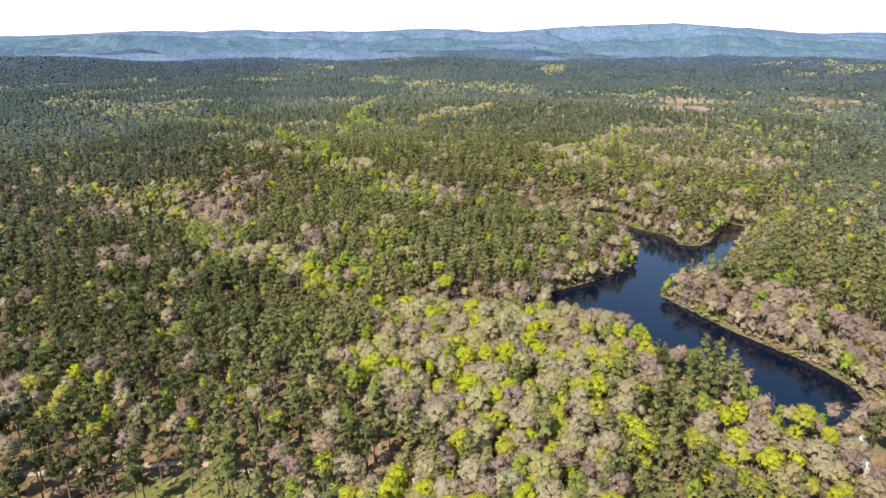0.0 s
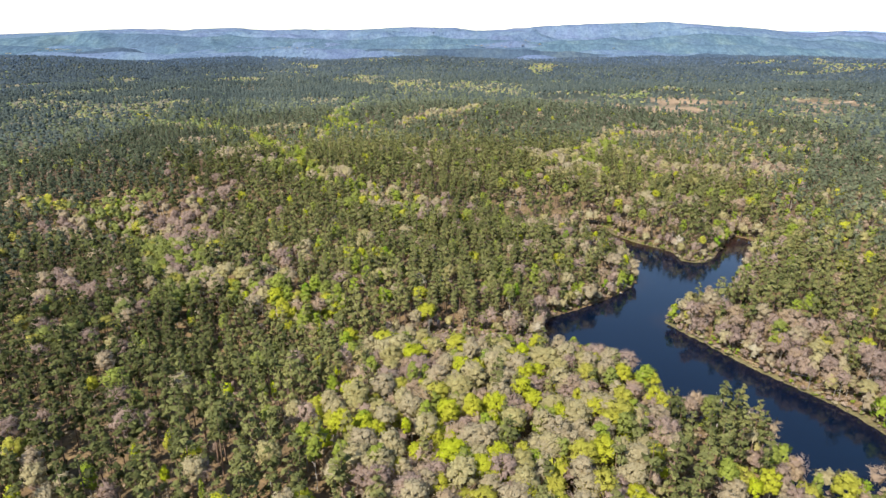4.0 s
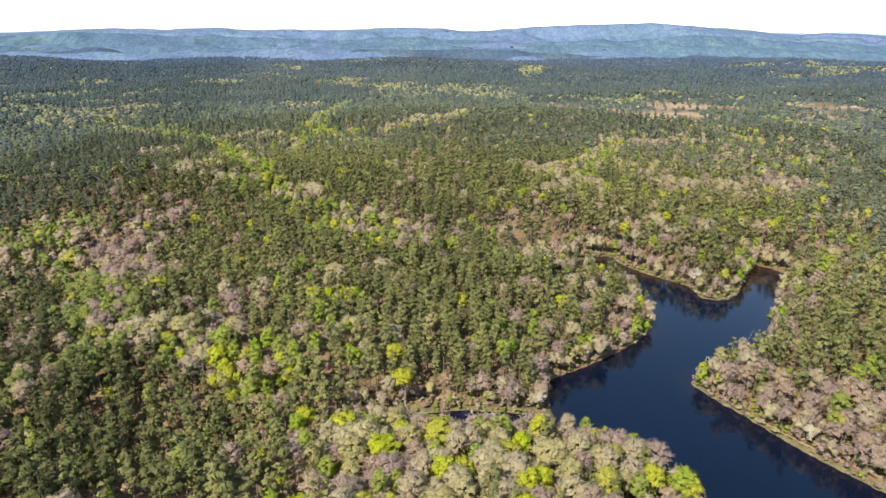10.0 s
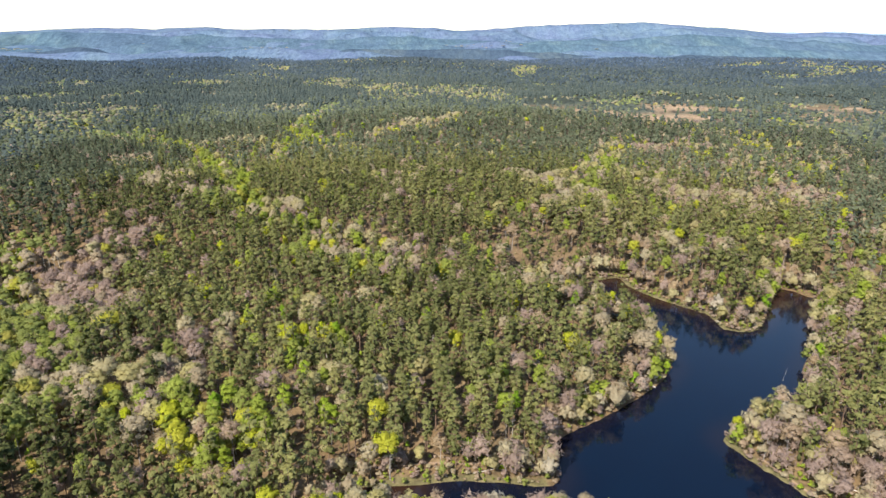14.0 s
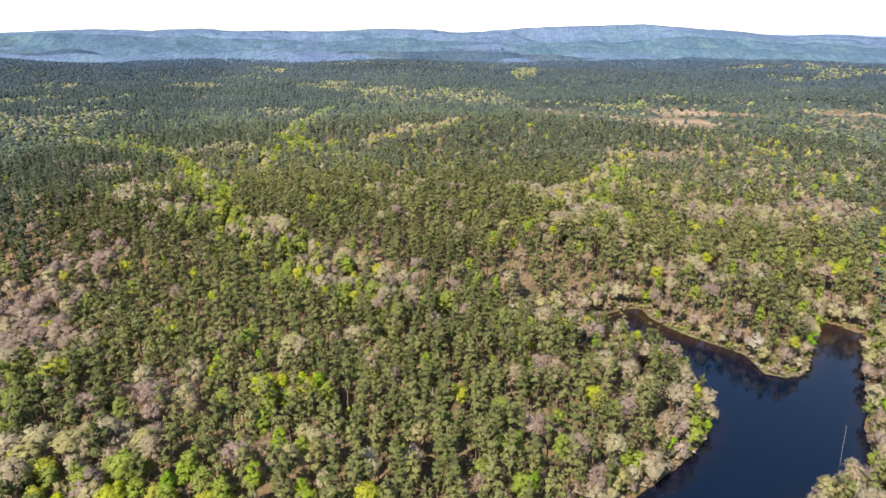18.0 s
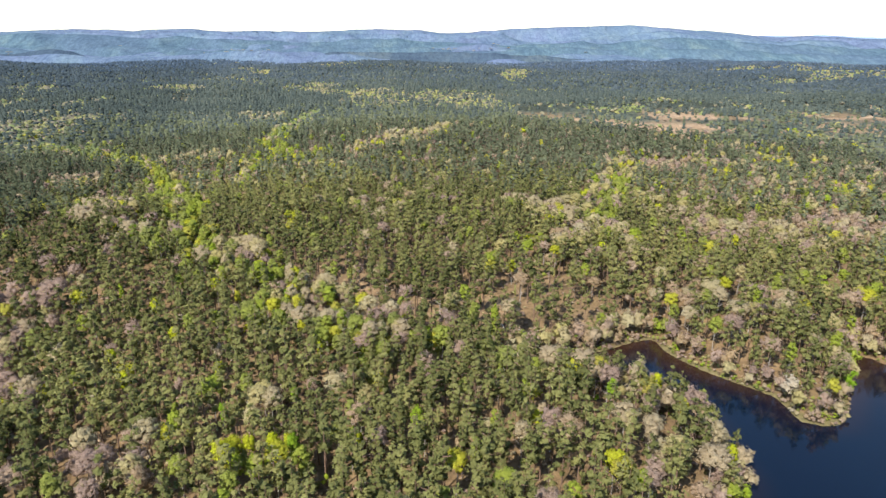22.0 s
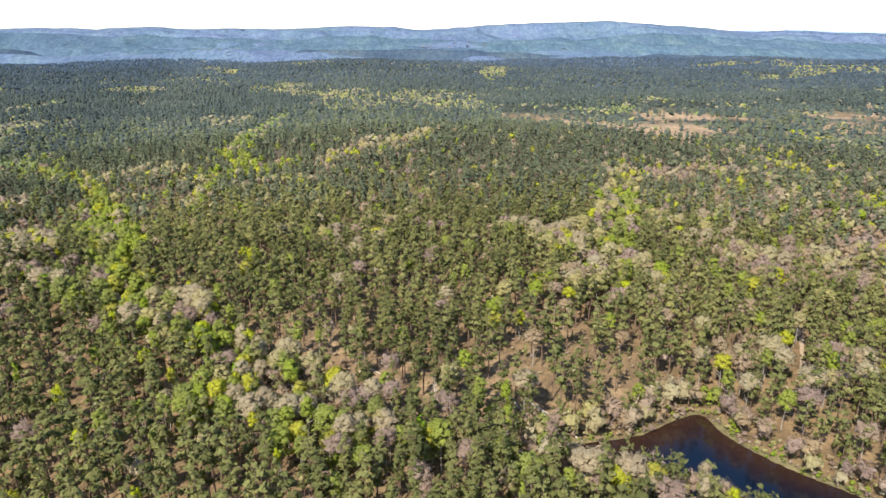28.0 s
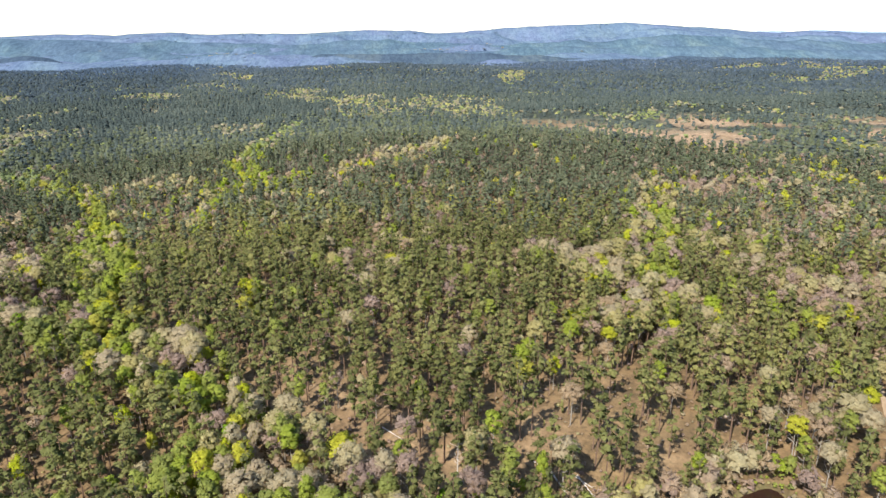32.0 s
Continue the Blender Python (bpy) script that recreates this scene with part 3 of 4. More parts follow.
# ---- mesh helpers ----
def from_arrays(name, verts, faces, mat, tint=None, smooth_faces=False, normals=None):
    """A mesh from vertex rows and rows of corner numbers."""
    me = bpy.data.meshes.new(name)
    k = faces.shape[1]
    me.vertices.add(len(verts))
    me.vertices.foreach_set("co", np.ascontiguousarray(verts, np.float32).ravel())
    me.loops.add(faces.size)
    me.loops.foreach_set("vertex_index", np.ascontiguousarray(faces, np.int32).ravel())
    me.polygons.add(len(faces))
    me.polygons.foreach_set("loop_start", np.arange(0, faces.size, k, dtype=np.int32))
    me.polygons.foreach_set("use_smooth", np.full(len(faces), smooth_faces or normals is not None))
    if tint is not None:
        a = me.attributes.new("tint", "FLOAT", "FACE")
        a.data.foreach_set("value", np.ascontiguousarray(tint, np.float32))
    if normals is not None:
        a = me.attributes.new("custom_normal", "FLOAT_VECTOR", "POINT")
        a.data.foreach_set("vector", np.ascontiguousarray(normals, np.float32).ravel())
    me.materials.append(mat)
    me.update(calc_edges=True)
    return me


def link(name, me, parent=None, label=""):
    ob = new(name, me)
    ob.parent = parent
    return tagged(ob, label)


# ---- ground, lake and hills ----
def graded(lo, a, b, hi, fine, grow):
    mid = list(np.arange(a, b + 0.1, fine))
    up, s = [mid[-1]], fine
    while up[-1] < hi:
        s = min(s * grow, 90)
        up.append(up[-1] + s)
    down, s = [mid[0]], fine
    while down[-1] > lo:
        s = min(s * grow, 90)
        down.append(down[-1] - s)
    return np.array(down[:0:-1] + mid + up[1:])


def open_bank(x, y):
    """1 where the bank is grassy and open, 0 where trees crowd it."""
    a = ((x > 112) & (x < 166) & (y > 350)) | ((x > 104) & (y < 288)) | ((y > 404) & (x < 120)) | ((x < 47) & (y > 262) & (y < 285))
    return a * np.where((x > 104) & (y < 288), 0.55, np.where((y > 404) & (x < 120), 0.45, 0.65))


def build_ground():
    gx, gy = graded(-4600, -90, 215, 4600, 2.5, 1.06), graded(-900, 120, 440, 4800, 2.5, 1.05)
    X, Y = np.meshgrid(gx, gy)
    Z = height(X, Y)
    nx, ny = len(gx), len(gy)
    i, j = np.meshgrid(np.arange(nx - 1), np.arange(ny - 1))
    a = (j * nx + i).ravel()
    faces = np.stack([a, a + 1, a + nx + 1, a + nx], 1)
    me = from_arrays("ground", np.stack([X.ravel(), Y.ravel(), Z], 1), faces, FLOOR, smooth_faces=True)
    x, y = X.ravel(), Y.ravel()
    sd = shore_distance(x, y)
    g = 0.62 * (1 - smooth(1.5, 7, sd)) * (0.5 + open_bank(x, y)) + 0.2 * smooth(0.0, 0.4, soft_noise(x, y, 60, 21))
    for cx, cy, r in ((-70, 132, 20), (52, 401, 9), (128, 169, 8), (117, 166, 8), (106, 167, 7)):
        g = np.maximum(g, 2 * (1 - smooth(0.6 * r, 1.3 * r, np.hypot(x - cx, y - cy) + 5 * soft_noise(x, y, 9, 23))))
    at = me.attributes.new("grass", "FLOAT", "POINT")
    at.data.foreach_set("value", g.astype(np.float32))
    sand = np.zeros(len(x))
    for kind, width, line in BANDS:
        if kind in ("tanopen", "open"):
            near = band_distance(x, y, line)
            sand = np.maximum(sand, (1 - smooth(0.6 * width, 1.4 * width, near)) * (0.9 if kind == "tanopen" else 0.25))
    at = me.attributes.new("sand", "FLOAT", "POINT")
    at.data.foreach_set("value", (sand * smooth(-0.35, 0.1, soft_noise(x, y, 25, 22))).astype(np.float32))
    at = me.attributes.new("scrub", "FLOAT", "POINT")
    at.data.foreach_set("value", (smooth(520, 900, np.hypot(x, y - 140)) * (1 - sand)).astype(np.float32))
    tagged(new("ground", me), "forest floor of red-brown pine straw with grassy patches", "ground", kind="structure")


build_ground()

wx, wy = np.meshgrid(np.linspace(-30, 215, 90), np.linspace(160, 435, 100))
idx = np.arange(wx.size).reshape(wx.shape)
quads = np.stack([idx[:-1, :-1].ravel(), idx[:-1, 1:].ravel(), idx[1:, 1:].ravel(), idx[1:, :-1].ravel()], 1)
wsd = shore_distance(wx, wy)
quads = quads[wsd[quads].min(1) < 2.5]
me = from_arrays("lake", np.stack([wx.ravel(), wy.ravel(), 0 * wx.ravel()], 1), quads, WATER)
at = me.attributes.new("shallow", "FLOAT", "POINT")
late = smooth(350, 395, wy.ravel())
deepness = smooth(-9 - 6 * late, 0, wsd) * (0.2 + 0.8 * late)
deepness = np.maximum(deepness, (1 - smooth(5, 22, wx.ravel())) * smooth(-14, -1, wsd))
at.data.foreach_set("value", deepness.astype(np.float32))
tagged(new("lake", me), "still dark blue lake between wooded shores", "lake", kind="structure")

RIDGE_AZ = [-50, -40, -33, -31, -26.4, -24, -20, -16, -13, -10, -6, -3.3, -0.4, 3, 5.4, 8.2, 11, 13.8, 17, 20.3, 23.4, 26.3, 29, 31.5, 33.2, 37, 45, 52]
RIDGE_EL = [-0.3, -0.1, -0.24, -0.13, 0.03, 0.2, 0.1, 0.25, 0.1, 0.15, 0.1, 0.26, 0.38, 0.28, 0.04, 0.26, 0.46, 0.6, 0.64, 0.82, 0.54, 0.36, 0.1, -0.09, 0.06, -0.12, -0.2, -0.3]


def hill_height(A, R):
    """Height of the mountains at bearing A and R metres from the middle of the walk, and the place."""
    top = 120 + 4600 * np.tan(np.radians(np.interp(A, RIDGE_AZ, RIDGE_EL))) + 6 * soft_noise(A, 0 * A, 0.9, 31)
    x, y = R * np.sin(np.radians(A)), 140 + R * np.cos(np.radians(A))
    rise = smooth(2950, 4600, R) ** 1.1
    spur = np.abs(soft_noise(x + 0.4 * y, y, 520, 32)) + 0.5 * np.abs(soft_noise(x, y, 210, 33))
    inner = smooth(2450, 2800, R) * (1 - smooth(4200, 4600, R))
    z = -10 + (top + 10) * rise - 300 * (spur - 0.16) * rise * (1 - smooth(4150, 4600, R)) + 80 * soft_noise(x, y, 420, 34) * inner + 34 * soft_noise(x, y, 160, 36) * inner
    z = z + 24 * smooth(2450, 2750, R) + 4 * soft_noise(x, y, 40, 35) * (1 - 0.7 * smooth(4400, 4600, R)) - 160 * smooth(4610, 4780, R)
    return x, y, np.minimum(z, 120 + (top - 120) * R / 4600 - 0.03 * np.maximum(4600 - R, 0))


def build_hills():
    A, R = np.meshgrid(np.linspace(-52, 52, 520), np.linspace(2450, 4780, 90))
    x, y, z = hill_height(A, R)
    n, m = A.shape
    idx = np.arange(n * m).reshape(n, m)
    f = np.stack([idx[:-1, :-1].ravel(), idx[:-1, 1:].ravel(), idx[1:, 1:].ravel(), idx[1:, :-1].ravel()], 1)
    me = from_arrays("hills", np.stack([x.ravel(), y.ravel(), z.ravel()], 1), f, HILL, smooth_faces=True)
    tagged(new("backdrop_hills", me), "long wooded mountain ridge, haze painted into its blue colour", "mountains", kind="structure")
    # lower ridges in front of it
    for base, reach, seed, low, high, woods_on in ((2950, 3600, 41, -0.62, 1.0, FOOTHILL), (2800, 3150, 47, -1.25, 0.8, FOOTHILL), (2620, 2900, 53, -1.8, 0.8, NEAR_HILL)):
        A, R = np.meshgrid(np.linspace(-50, 50, 420), np.linspace(base, reach, 26))
        crest = low + high * (soft_noise(A, 0 * A, 9, seed) + 0.5 * soft_noise(A, 0 * A, 3.1, seed + 1) + 0.2 * soft_noise(A, 0 * A, 1.1, seed + 2))
        x, y = R * np.sin(np.radians(A)), 140 + R * np.cos(np.radians(A))
        top = 120 + reach * np.tan(np.radians(crest))
        spur = np.abs(soft_noise(x + 0.5 * y, y, 260, seed + 3)) + 0.5 * np.abs(soft_noise(x, y, 110, seed + 4))
        part_up = smooth(base, reach - 40, R)
        z = -60 + (top + 60) * part_up - 70 * (spur - 0.2) * part_up * (1 - smooth(reach - 160, reach - 30, R)) + 3 * soft_noise(x, y, 30, seed + 5)
        idx = np.arange(A.size).reshape(A.shape)
        f = np.stack([idx[:-1, :-1].ravel(), idx[:-1, 1:].ravel(), idx[1:, 1:].ravel(), idx[1:, :-1].ravel()], 1)
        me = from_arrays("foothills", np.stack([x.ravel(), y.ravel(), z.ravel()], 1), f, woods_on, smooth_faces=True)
        tagged(new("backdrop_foothills", me), "low wooded foothills, haze painted into their blue-green colour", "hills", kind="structure")
    # a ridge behind the end of the long one, painted paler for haze
    A, R = np.meshgrid(np.linspace(20, 50, 160), np.linspace(4720, 4840, 8))
    top = 120 + 4840 * np.tan(np.radians(np.interp(A, [20, 26, 29.5, 31.2, 32.6, 34, 36, 40, 50], [-1.2, -0.5, 0.02, 0.1, 0.0, 0.12, 0.0, -0.1, -0.3]))) + 5 * soft_noise(A, 0 * A, 0.7, 37)
    z = -200 + (top + 200) * smooth(4720, 4830, R)
    idx = np.arange(A.size).reshape(A.shape)
    f = np.stack([idx[:-1, :-1].ravel(), idx[:-1, 1:].ravel(), idx[1:, 1:].ravel(), idx[1:, :-1].ravel()], 1)
    me = from_arrays("hills", np.stack([(R * np.sin(np.radians(A))).ravel(), (140 + R * np.cos(np.radians(A))).ravel(), z.ravel()], 1), f, HAZED_RIDGE, smooth_faces=True)
    tagged(new("backdrop_far_ridge", me), "mountain ridge on the horizon, haze painted as pale blue", "mountains", kind="structure")


build_hills()


# ---- trees ----
def unit(v):
    return v / (np.linalg.norm(v, axis=-1, keepdims=True) + 1e-9)


def crown_lobes(kind, rng, n):
    """Centres and radii of the n leafy clumps of a crown of a tree 18 m high."""
    if kind == "P":
        foot = rng.uniform(6.4, 9.6) if n > 2 else rng.uniform(10.8, 12.2)
        t = (np.arange(n) + rng.uniform(0.25, 0.75, n)) / n
        env = np.interp(t, [0, 0.2, 0.5, 0.8, 1], [1.3, 2.2, 1.95, 1.25, 0.4]) * rng.uniform(0.85, 1.15)
        rad = env * (0.52 if n > 5 else 0.74 if n > 2 else 0.95) * rng.uniform(0.8, 1.2, n)
        out = np.maximum(env - rad, 0) * rng.uniform(0.7, 1.3, n) * (1 if n > 2 else 0.3)
        ang = np.arange(n) * 2.4 + rng.uniform(-0.7, 0.7, n)
        squash = (17.3 - foot) / n * (0.85 if n > 2 else 0.62)
        return np.stack([out * np.cos(ang), out * np.sin(ang), foot + (17.3 - foot) * t], 1), np.stack([rad, rad, np.minimum(rad * 0.8, squash) if n > 4 else np.full(n, squash)], 1)
    # broad crowns; some trees in leaf are tall and narrow
    wide = rng.uniform(2.2, 3.6) if kind == "G" else rng.uniform(3.2, 4.4)
    tall = rng.uniform(4.2, 5.4) if kind == "G" else rng.uniform(3.9, 4.7)
    d = np.stack([np.cos(np.arange(n) * 2.4), np.sin(np.arange(n) * 2.4), np.zeros(n)], 1)
    rise = np.clip(1 - (np.arange(n) + 0.5) / n * 1.55, -0.55, 1) + rng.uniform(-0.12, 0.12, n)
    d[:, :2] *= np.sqrt(np.clip(1 - rise ** 2, 0.05, 1))[:, None]
    d[:, 2] = rise
    rad = rng.uniform(0.34, 0.5, n) * wide * (14 / max(n, 3)) ** 0.3
    c = d * (np.array([wide, wide, tall]) - rad.mean() * 0.85) * rng.uniform(0.8, 1.1, (n, 1)) + np.array([rng.uniform(-0.4, 0.4), rng.uniform(-0.4, 0.4), 17.6 - tall])
    if n == 1:
        c, rad = np.array([[0, 0, 11.4]]) + rng.uniform(-1, 1, (n, 3)), np.full(n, 3.3)
    return c, np.stack([rad, rad, rad * 0.85], 1)


GOLD = (1 + 5 ** 0.5) / 2
ICO = unit(np.array([(-1, GOLD, 0), (1, GOLD, 0), (-1, -GOLD, 0), (1, -GOLD, 0), (0, -1, GOLD), (0, 1, GOLD), (0, -1, -GOLD), (0, 1, -GOLD), (GOLD, 0, -1), (GOLD, 0, 1), (-GOLD, 0, -1), (-GOLD, 0, 1)], float))
ICO_F = np.array([(0, 11, 5), (0, 5, 1), (0, 1, 7), (0, 7, 10), (0, 10, 11), (1, 5, 9), (5, 11, 4), (11, 10, 2), (10, 7, 6), (7, 1, 8), (3, 9, 4), (3, 4, 2), (3, 2, 6), (3, 6, 8), (3, 8, 9), (4, 9, 5), (2, 4, 11), (6, 2, 10), (8, 6, 7), (9, 8, 1)])
OCT = np.array([(1, 0, 0), (-1, 0, 0), (0, 1, 0), (0, -1, 0), (0, 0, 1), (0, 0, -1)], float)
OCT_F = np.array([(0, 2, 4), (2, 1, 4), (1, 3, 4), (3, 0, 4), (2, 0, 5), (1, 2, 5), (3, 1, 5), (0, 3, 5)])


def crown(kind, lobes, fine, tufts, size, seed):
    """Corners (n x 3 x 3) and normals of one crown: clumps, each a broken core under a cap of leafy sprays."""
    rng = np.random.RandomState(seed)
    c, rad = crown_lobes(kind, rng, lobes)
    ball, faces = (ICO, ICO_F) if fine else (OCT, OCT_F)
    mid = np.array([0, 0, c[:, 2].mean() - 1.0])
    body = {"P": 0.82, "B": 0.78, "W": 0.9}.get(kind, 0.9) if tufts > 10 else 1.0
    tris, nrms = [], []
    for k in range(0, len(c), 2 if kind == "P" and len(c) > 6 else 1):
        v = ball @ np.linalg.qr(rng.normal(size=(3, 3)))[0]
        p = c[k] + v * rad[k] * body * (1.1 if kind == "P" and len(c) > 6 else 1) * rng.uniform(0.7, 1.25, (len(ball), 1))
        nm = unit(0.6 * v + 0.5 * unit(p - mid) + np.array([0, 0, 0.25]))
        tris.append(p[faces]), nrms.append(nm[faces])
    if tufts:
        size_of = rad[:, 0] ** 1.5
        which = rng.choice(len(c), tufts, p=size_of / size_of.sum())
        d = unit(rng.normal(size=(tufts, 3)) + np.array([0, 0, 0.45]) + 0.5 * unit(c[which] - mid))
        p = c[which] + d * rad[which] * rng.uniform(0.62 if kind == "P" else 0.8, 1.12, (tufts, 1))
        nrm = unit((0.35 if kind == "P" else 0.45) * d + 0.7 * unit(p - mid) * np.array([1, 1, 0.6]) + np.array([0, 0, 0.4]) + 0.15 * rng.normal(size=(tufts, 3)))
        # needles and leaves lie over the clump; bare twigs stand out of it
        axis = unit((d if kind in "B" else np.cross(d, rng.normal(size=(tufts, 3)))) + 0.4 * rng.normal(size=(tufts, 3)))
        flat = unit(nrm + 0.5 * rng.normal(size=(tufts, 3)))
        u = unit(axis - (axis * flat).sum(1, keepdims=True) * flat)
        v = np.cross(flat, u)
        thin = {"B": 0.45, "W": 0.75, "P": 0.65}.get(kind, 0.85)
        long = {"B": 1.35}.get(kind, 1.1)
        s = size * rng.uniform(0.6, 1.4, (tufts, 1, 1))
        ang = np.array([0, 2.1, 4.2]) + rng.uniform(-0.5, 0.5, (tufts, 3))
        tris.append(p[:, None] + s * (np.cos(ang)[..., None] * u[:, None] * long + thin * np.sin(ang)[..., None] * v[:, None]))
        nrms.append(np.repeat(nrm[:, None], 3, 1))
    return np.concatenate(tris), np.concatenate(nrms)


def levelled(proto, share):
    """The same crown with normals drawn towards the sky, which lightens its shaded sides in far woods."""
    return proto[0], unit((1 - share) * proto[1] + share * np.array([0.0, -0.25, 0.95]))


def trunk(kind, seed, sides, limbs):
    """Corners of a stem with limbs drawn out of its faces."""
    rng = np.random.RandomState(seed + 500)
    top = 16.8 if kind == "P" else 13.0
    levels = 5 if limbs else 3
    zz = np.linspace(-0.6, top, levels)
    rr = 0.20 * (1 - 0.82 * np.linspace(0, 1, levels) ** 1.2)
    bx, by = np.cumsum(rng.uniform(-0.16, 0.16, (2, levels)), 1)
    g = np.arange(sides) * 2 * np.pi / sides
    ring = np.stack([bx[:, None] + rr[:, None] * np.cos(g), by[:, None] + rr[:, None] * np.sin(g), np.repeat(zz[:, None], sides, 1)], -1)
    nxt = np.roll(ring, -1, 1)
    tris = np.concatenate([np.stack([ring[:-1], nxt[:-1], nxt[1:]], 2).reshape(-1, 3, 3), np.stack([ring[:-1], nxt[1:], ring[1:]], 2).reshape(-1, 3, 3)])
    zc = tris[..., 2].mean(1)
    lo = 0.5 if kind == "P" else 0.3
    able = np.nonzero((zc > lo * top) & (zc < 0.9 * top))[0]
    picked = rng.choice(able, min(limbs, len(able)), replace=False) if len(able) and limbs else np.zeros(0, int)
    out = [np.delete(tris, picked, 0)]
    for k in picked:
        a, b, c = tris[k]
        m = (a + b + c) / 3
        d = unit(np.array([m[0], m[1], 0]) - np.array([bx.mean(), by.mean(), 0]))
        tip = m + d * (rng.uniform(1.3, 2.4) if kind == "P" else rng.uniform(1.8, 3.2)) + np.array([0, 0, rng.uniform(0.2, 1.0) if kind == "P" else rng.uniform(1.6, 3.8)])
        ring3 = m + 0.22 * (tris[k] - m) * np.array([1, 1, 0.35])
        p, q, r = ring3
        out.append(np.array([[a, b, q], [a, q, p], [b, c, r], [b, r, q], [c, a, p], [c, p, r], [p, q, tip], [q, r, tip], [r, p, tip]]))
    return np.concatenate(out)


def woods(name, label, protos, which, pos, turn, scale, tint, mat):
    """One mesh of many trees: each proto is turned, scaled and set down at its places."""
    parts, tints, normals = [], [], []
    for k, proto in enumerate(protos):
        pick = np.nonzero(which == k)[0]
        if not len(pick):
            continue
        corners, nrm = proto if isinstance(proto, tuple) else (proto, None)
        cs, sn, s = np.cos(turn[pick])[:, None], np.sin(turn[pick])[:, None], scale[pick]
        x, y, z = corners.reshape(-1, 3).T[:, None]
        v = np.stack([(x * cs - y * sn) * s[:, :1] + pos[pick, :1], (x * sn + y * cs) * s[:, :1] + pos[pick, 1:2], z * s[:, 1:] + pos[pick, 2:]], -1)
        parts.append(v.reshape(-1, 3))
        tints.append(np.repeat(tint[pick], len(corners)))
        if nrm is not None:
            x, y, z = nrm.reshape(-1, 3).T[:, None]
            normals.append(np.stack([x * cs - y * sn, x * sn + y * cs, z + 0 * cs], -1).reshape(-1, 3))
    if not parts:
        return
    verts = np.concatenate(parts)
    me = from_arrays(name, verts, np.arange(len(verts)).reshape(-1, 3), mat, np.concatenate(tints), normals=np.concatenate(normals) if normals else None)
    tagged(new(name, me), label, "trees", kind="stuff")


def scatter(cell, near, far, seed):
    """Places on a loose grid that the walk overlooks, from near to far metres off."""
    rng = np.random.RandomState(seed)
    n = int((far or 700) * 0.95 / cell)
    gx, gy = np.meshgrid(np.arange(-n, n + 1), np.arange(int((90 if far else -560) / cell), int(((far or 400) + 300) / cell)))
    x = gx.ravel() * cell + rng.uniform(-0.46, 0.46, gx.size) * cell
    y = gy.ravel() * cell + rng.uniform(-0.46, 0.46, gx.size) * cell
    d = np.full(len(x), 1e9)
    for cx, cy, yaw in ((-3, 3, -0.7), (3, 60, -2.3), (8, 130, -3.6), (9, 200, -5.2), (9.5, 250, -7.0), (11, 282, -5.4)):
        a = np.degrees(np.arctan2(x - cx, y - cy)) + yaw
        r = np.hypot(x - cx, y - cy)
        d = np.where((np.abs(a) < 37 + 600 / (r + 20)) & (r > 105), np.minimum(d, r), d)
    keep = (d >= near) & (d < far)
    if not far:
        # the woods behind and beside the walk
        keep = (d > 1e8) & (np.hypot(x, y - 90) < 400)
    return x[keep], y[keep], d[keep], rng


KINDS = "PGLWB"
TREE_NAME = {"P": "pine", "G": "green_hardwood", "L": "lime_hardwood", "W": "budding_hardwood", "B": "bare_hardwood"}
TREE_WORDS = {
    "P": "tall dark green pine with a bare lower trunk", "G": "broadleaf tree in fresh spring green leaf", "L": "broadleaf tree in bright yellow-green spring leaf",
    "W": "broadleaf tree pale with opening buds", "B": "leafless grey-brown broadleaf tree",
}
HIGH = {"P": (16, 23), "G": (12, 18), "L": (12, 17), "W": (13, 18), "B": (12, 17)}


def grown(x, y, rng, thin=1.0):
    """Picks kind, height and width for the places; drops those on water and in clearings."""
    mix = cover(x, y)
    keep = (rng.uniform(size=len(x)) < mix[:, 5] * thin) & (shore_distance(x, y) > 2.2) & ~accent_near(x, y)
    x, y, mix, kept = x[keep], y[keep], mix[keep], np.nonzero(keep)[0]
    share = np.cumsum(mix[:, :5], 1)
    kind = (rng.uniform(size=len(x))[:, None] * share[:, -1:] > share).sum(1).clip(0, 4)
    lo, hi = np.array([HIGH[k] for k in KINDS]).T
    tall = lo[kind] + (hi - lo)[kind] * rng.uniform(size=len(x)) ** 0.8
    tall = tall * (0.72 + 0.28 * smooth(3, 16, shore_distance(x, y)))
    wide = tall / 18 * rng.uniform(0.9, 1.3, len(x))
    return x, y, height(x, y), kind, np.stack([wide, tall / 18], 1), kept


def tone(x, y, rng):
    """How light the leaves of a tree are, 0 to 1: by area and by tree, lower towards the left of the walk."""
    stand = 0.5 + 0.75 * soft_noise(x, y, 95, 51) + 0.45 * soft_noise(x, y, 30, 52)
    stand = stand - 0.75 * smooth(0, 130, -x - 0.22 * (y - 100))
    left = smooth(-20, -150, x + 0.12 * (y - 250)) * smooth(620, 380, y)
    return np.clip(0.42 * stand + 0.58 * rng.uniform(0, 1, len(x)) - 0.22 * left, 0.01, 0.99)


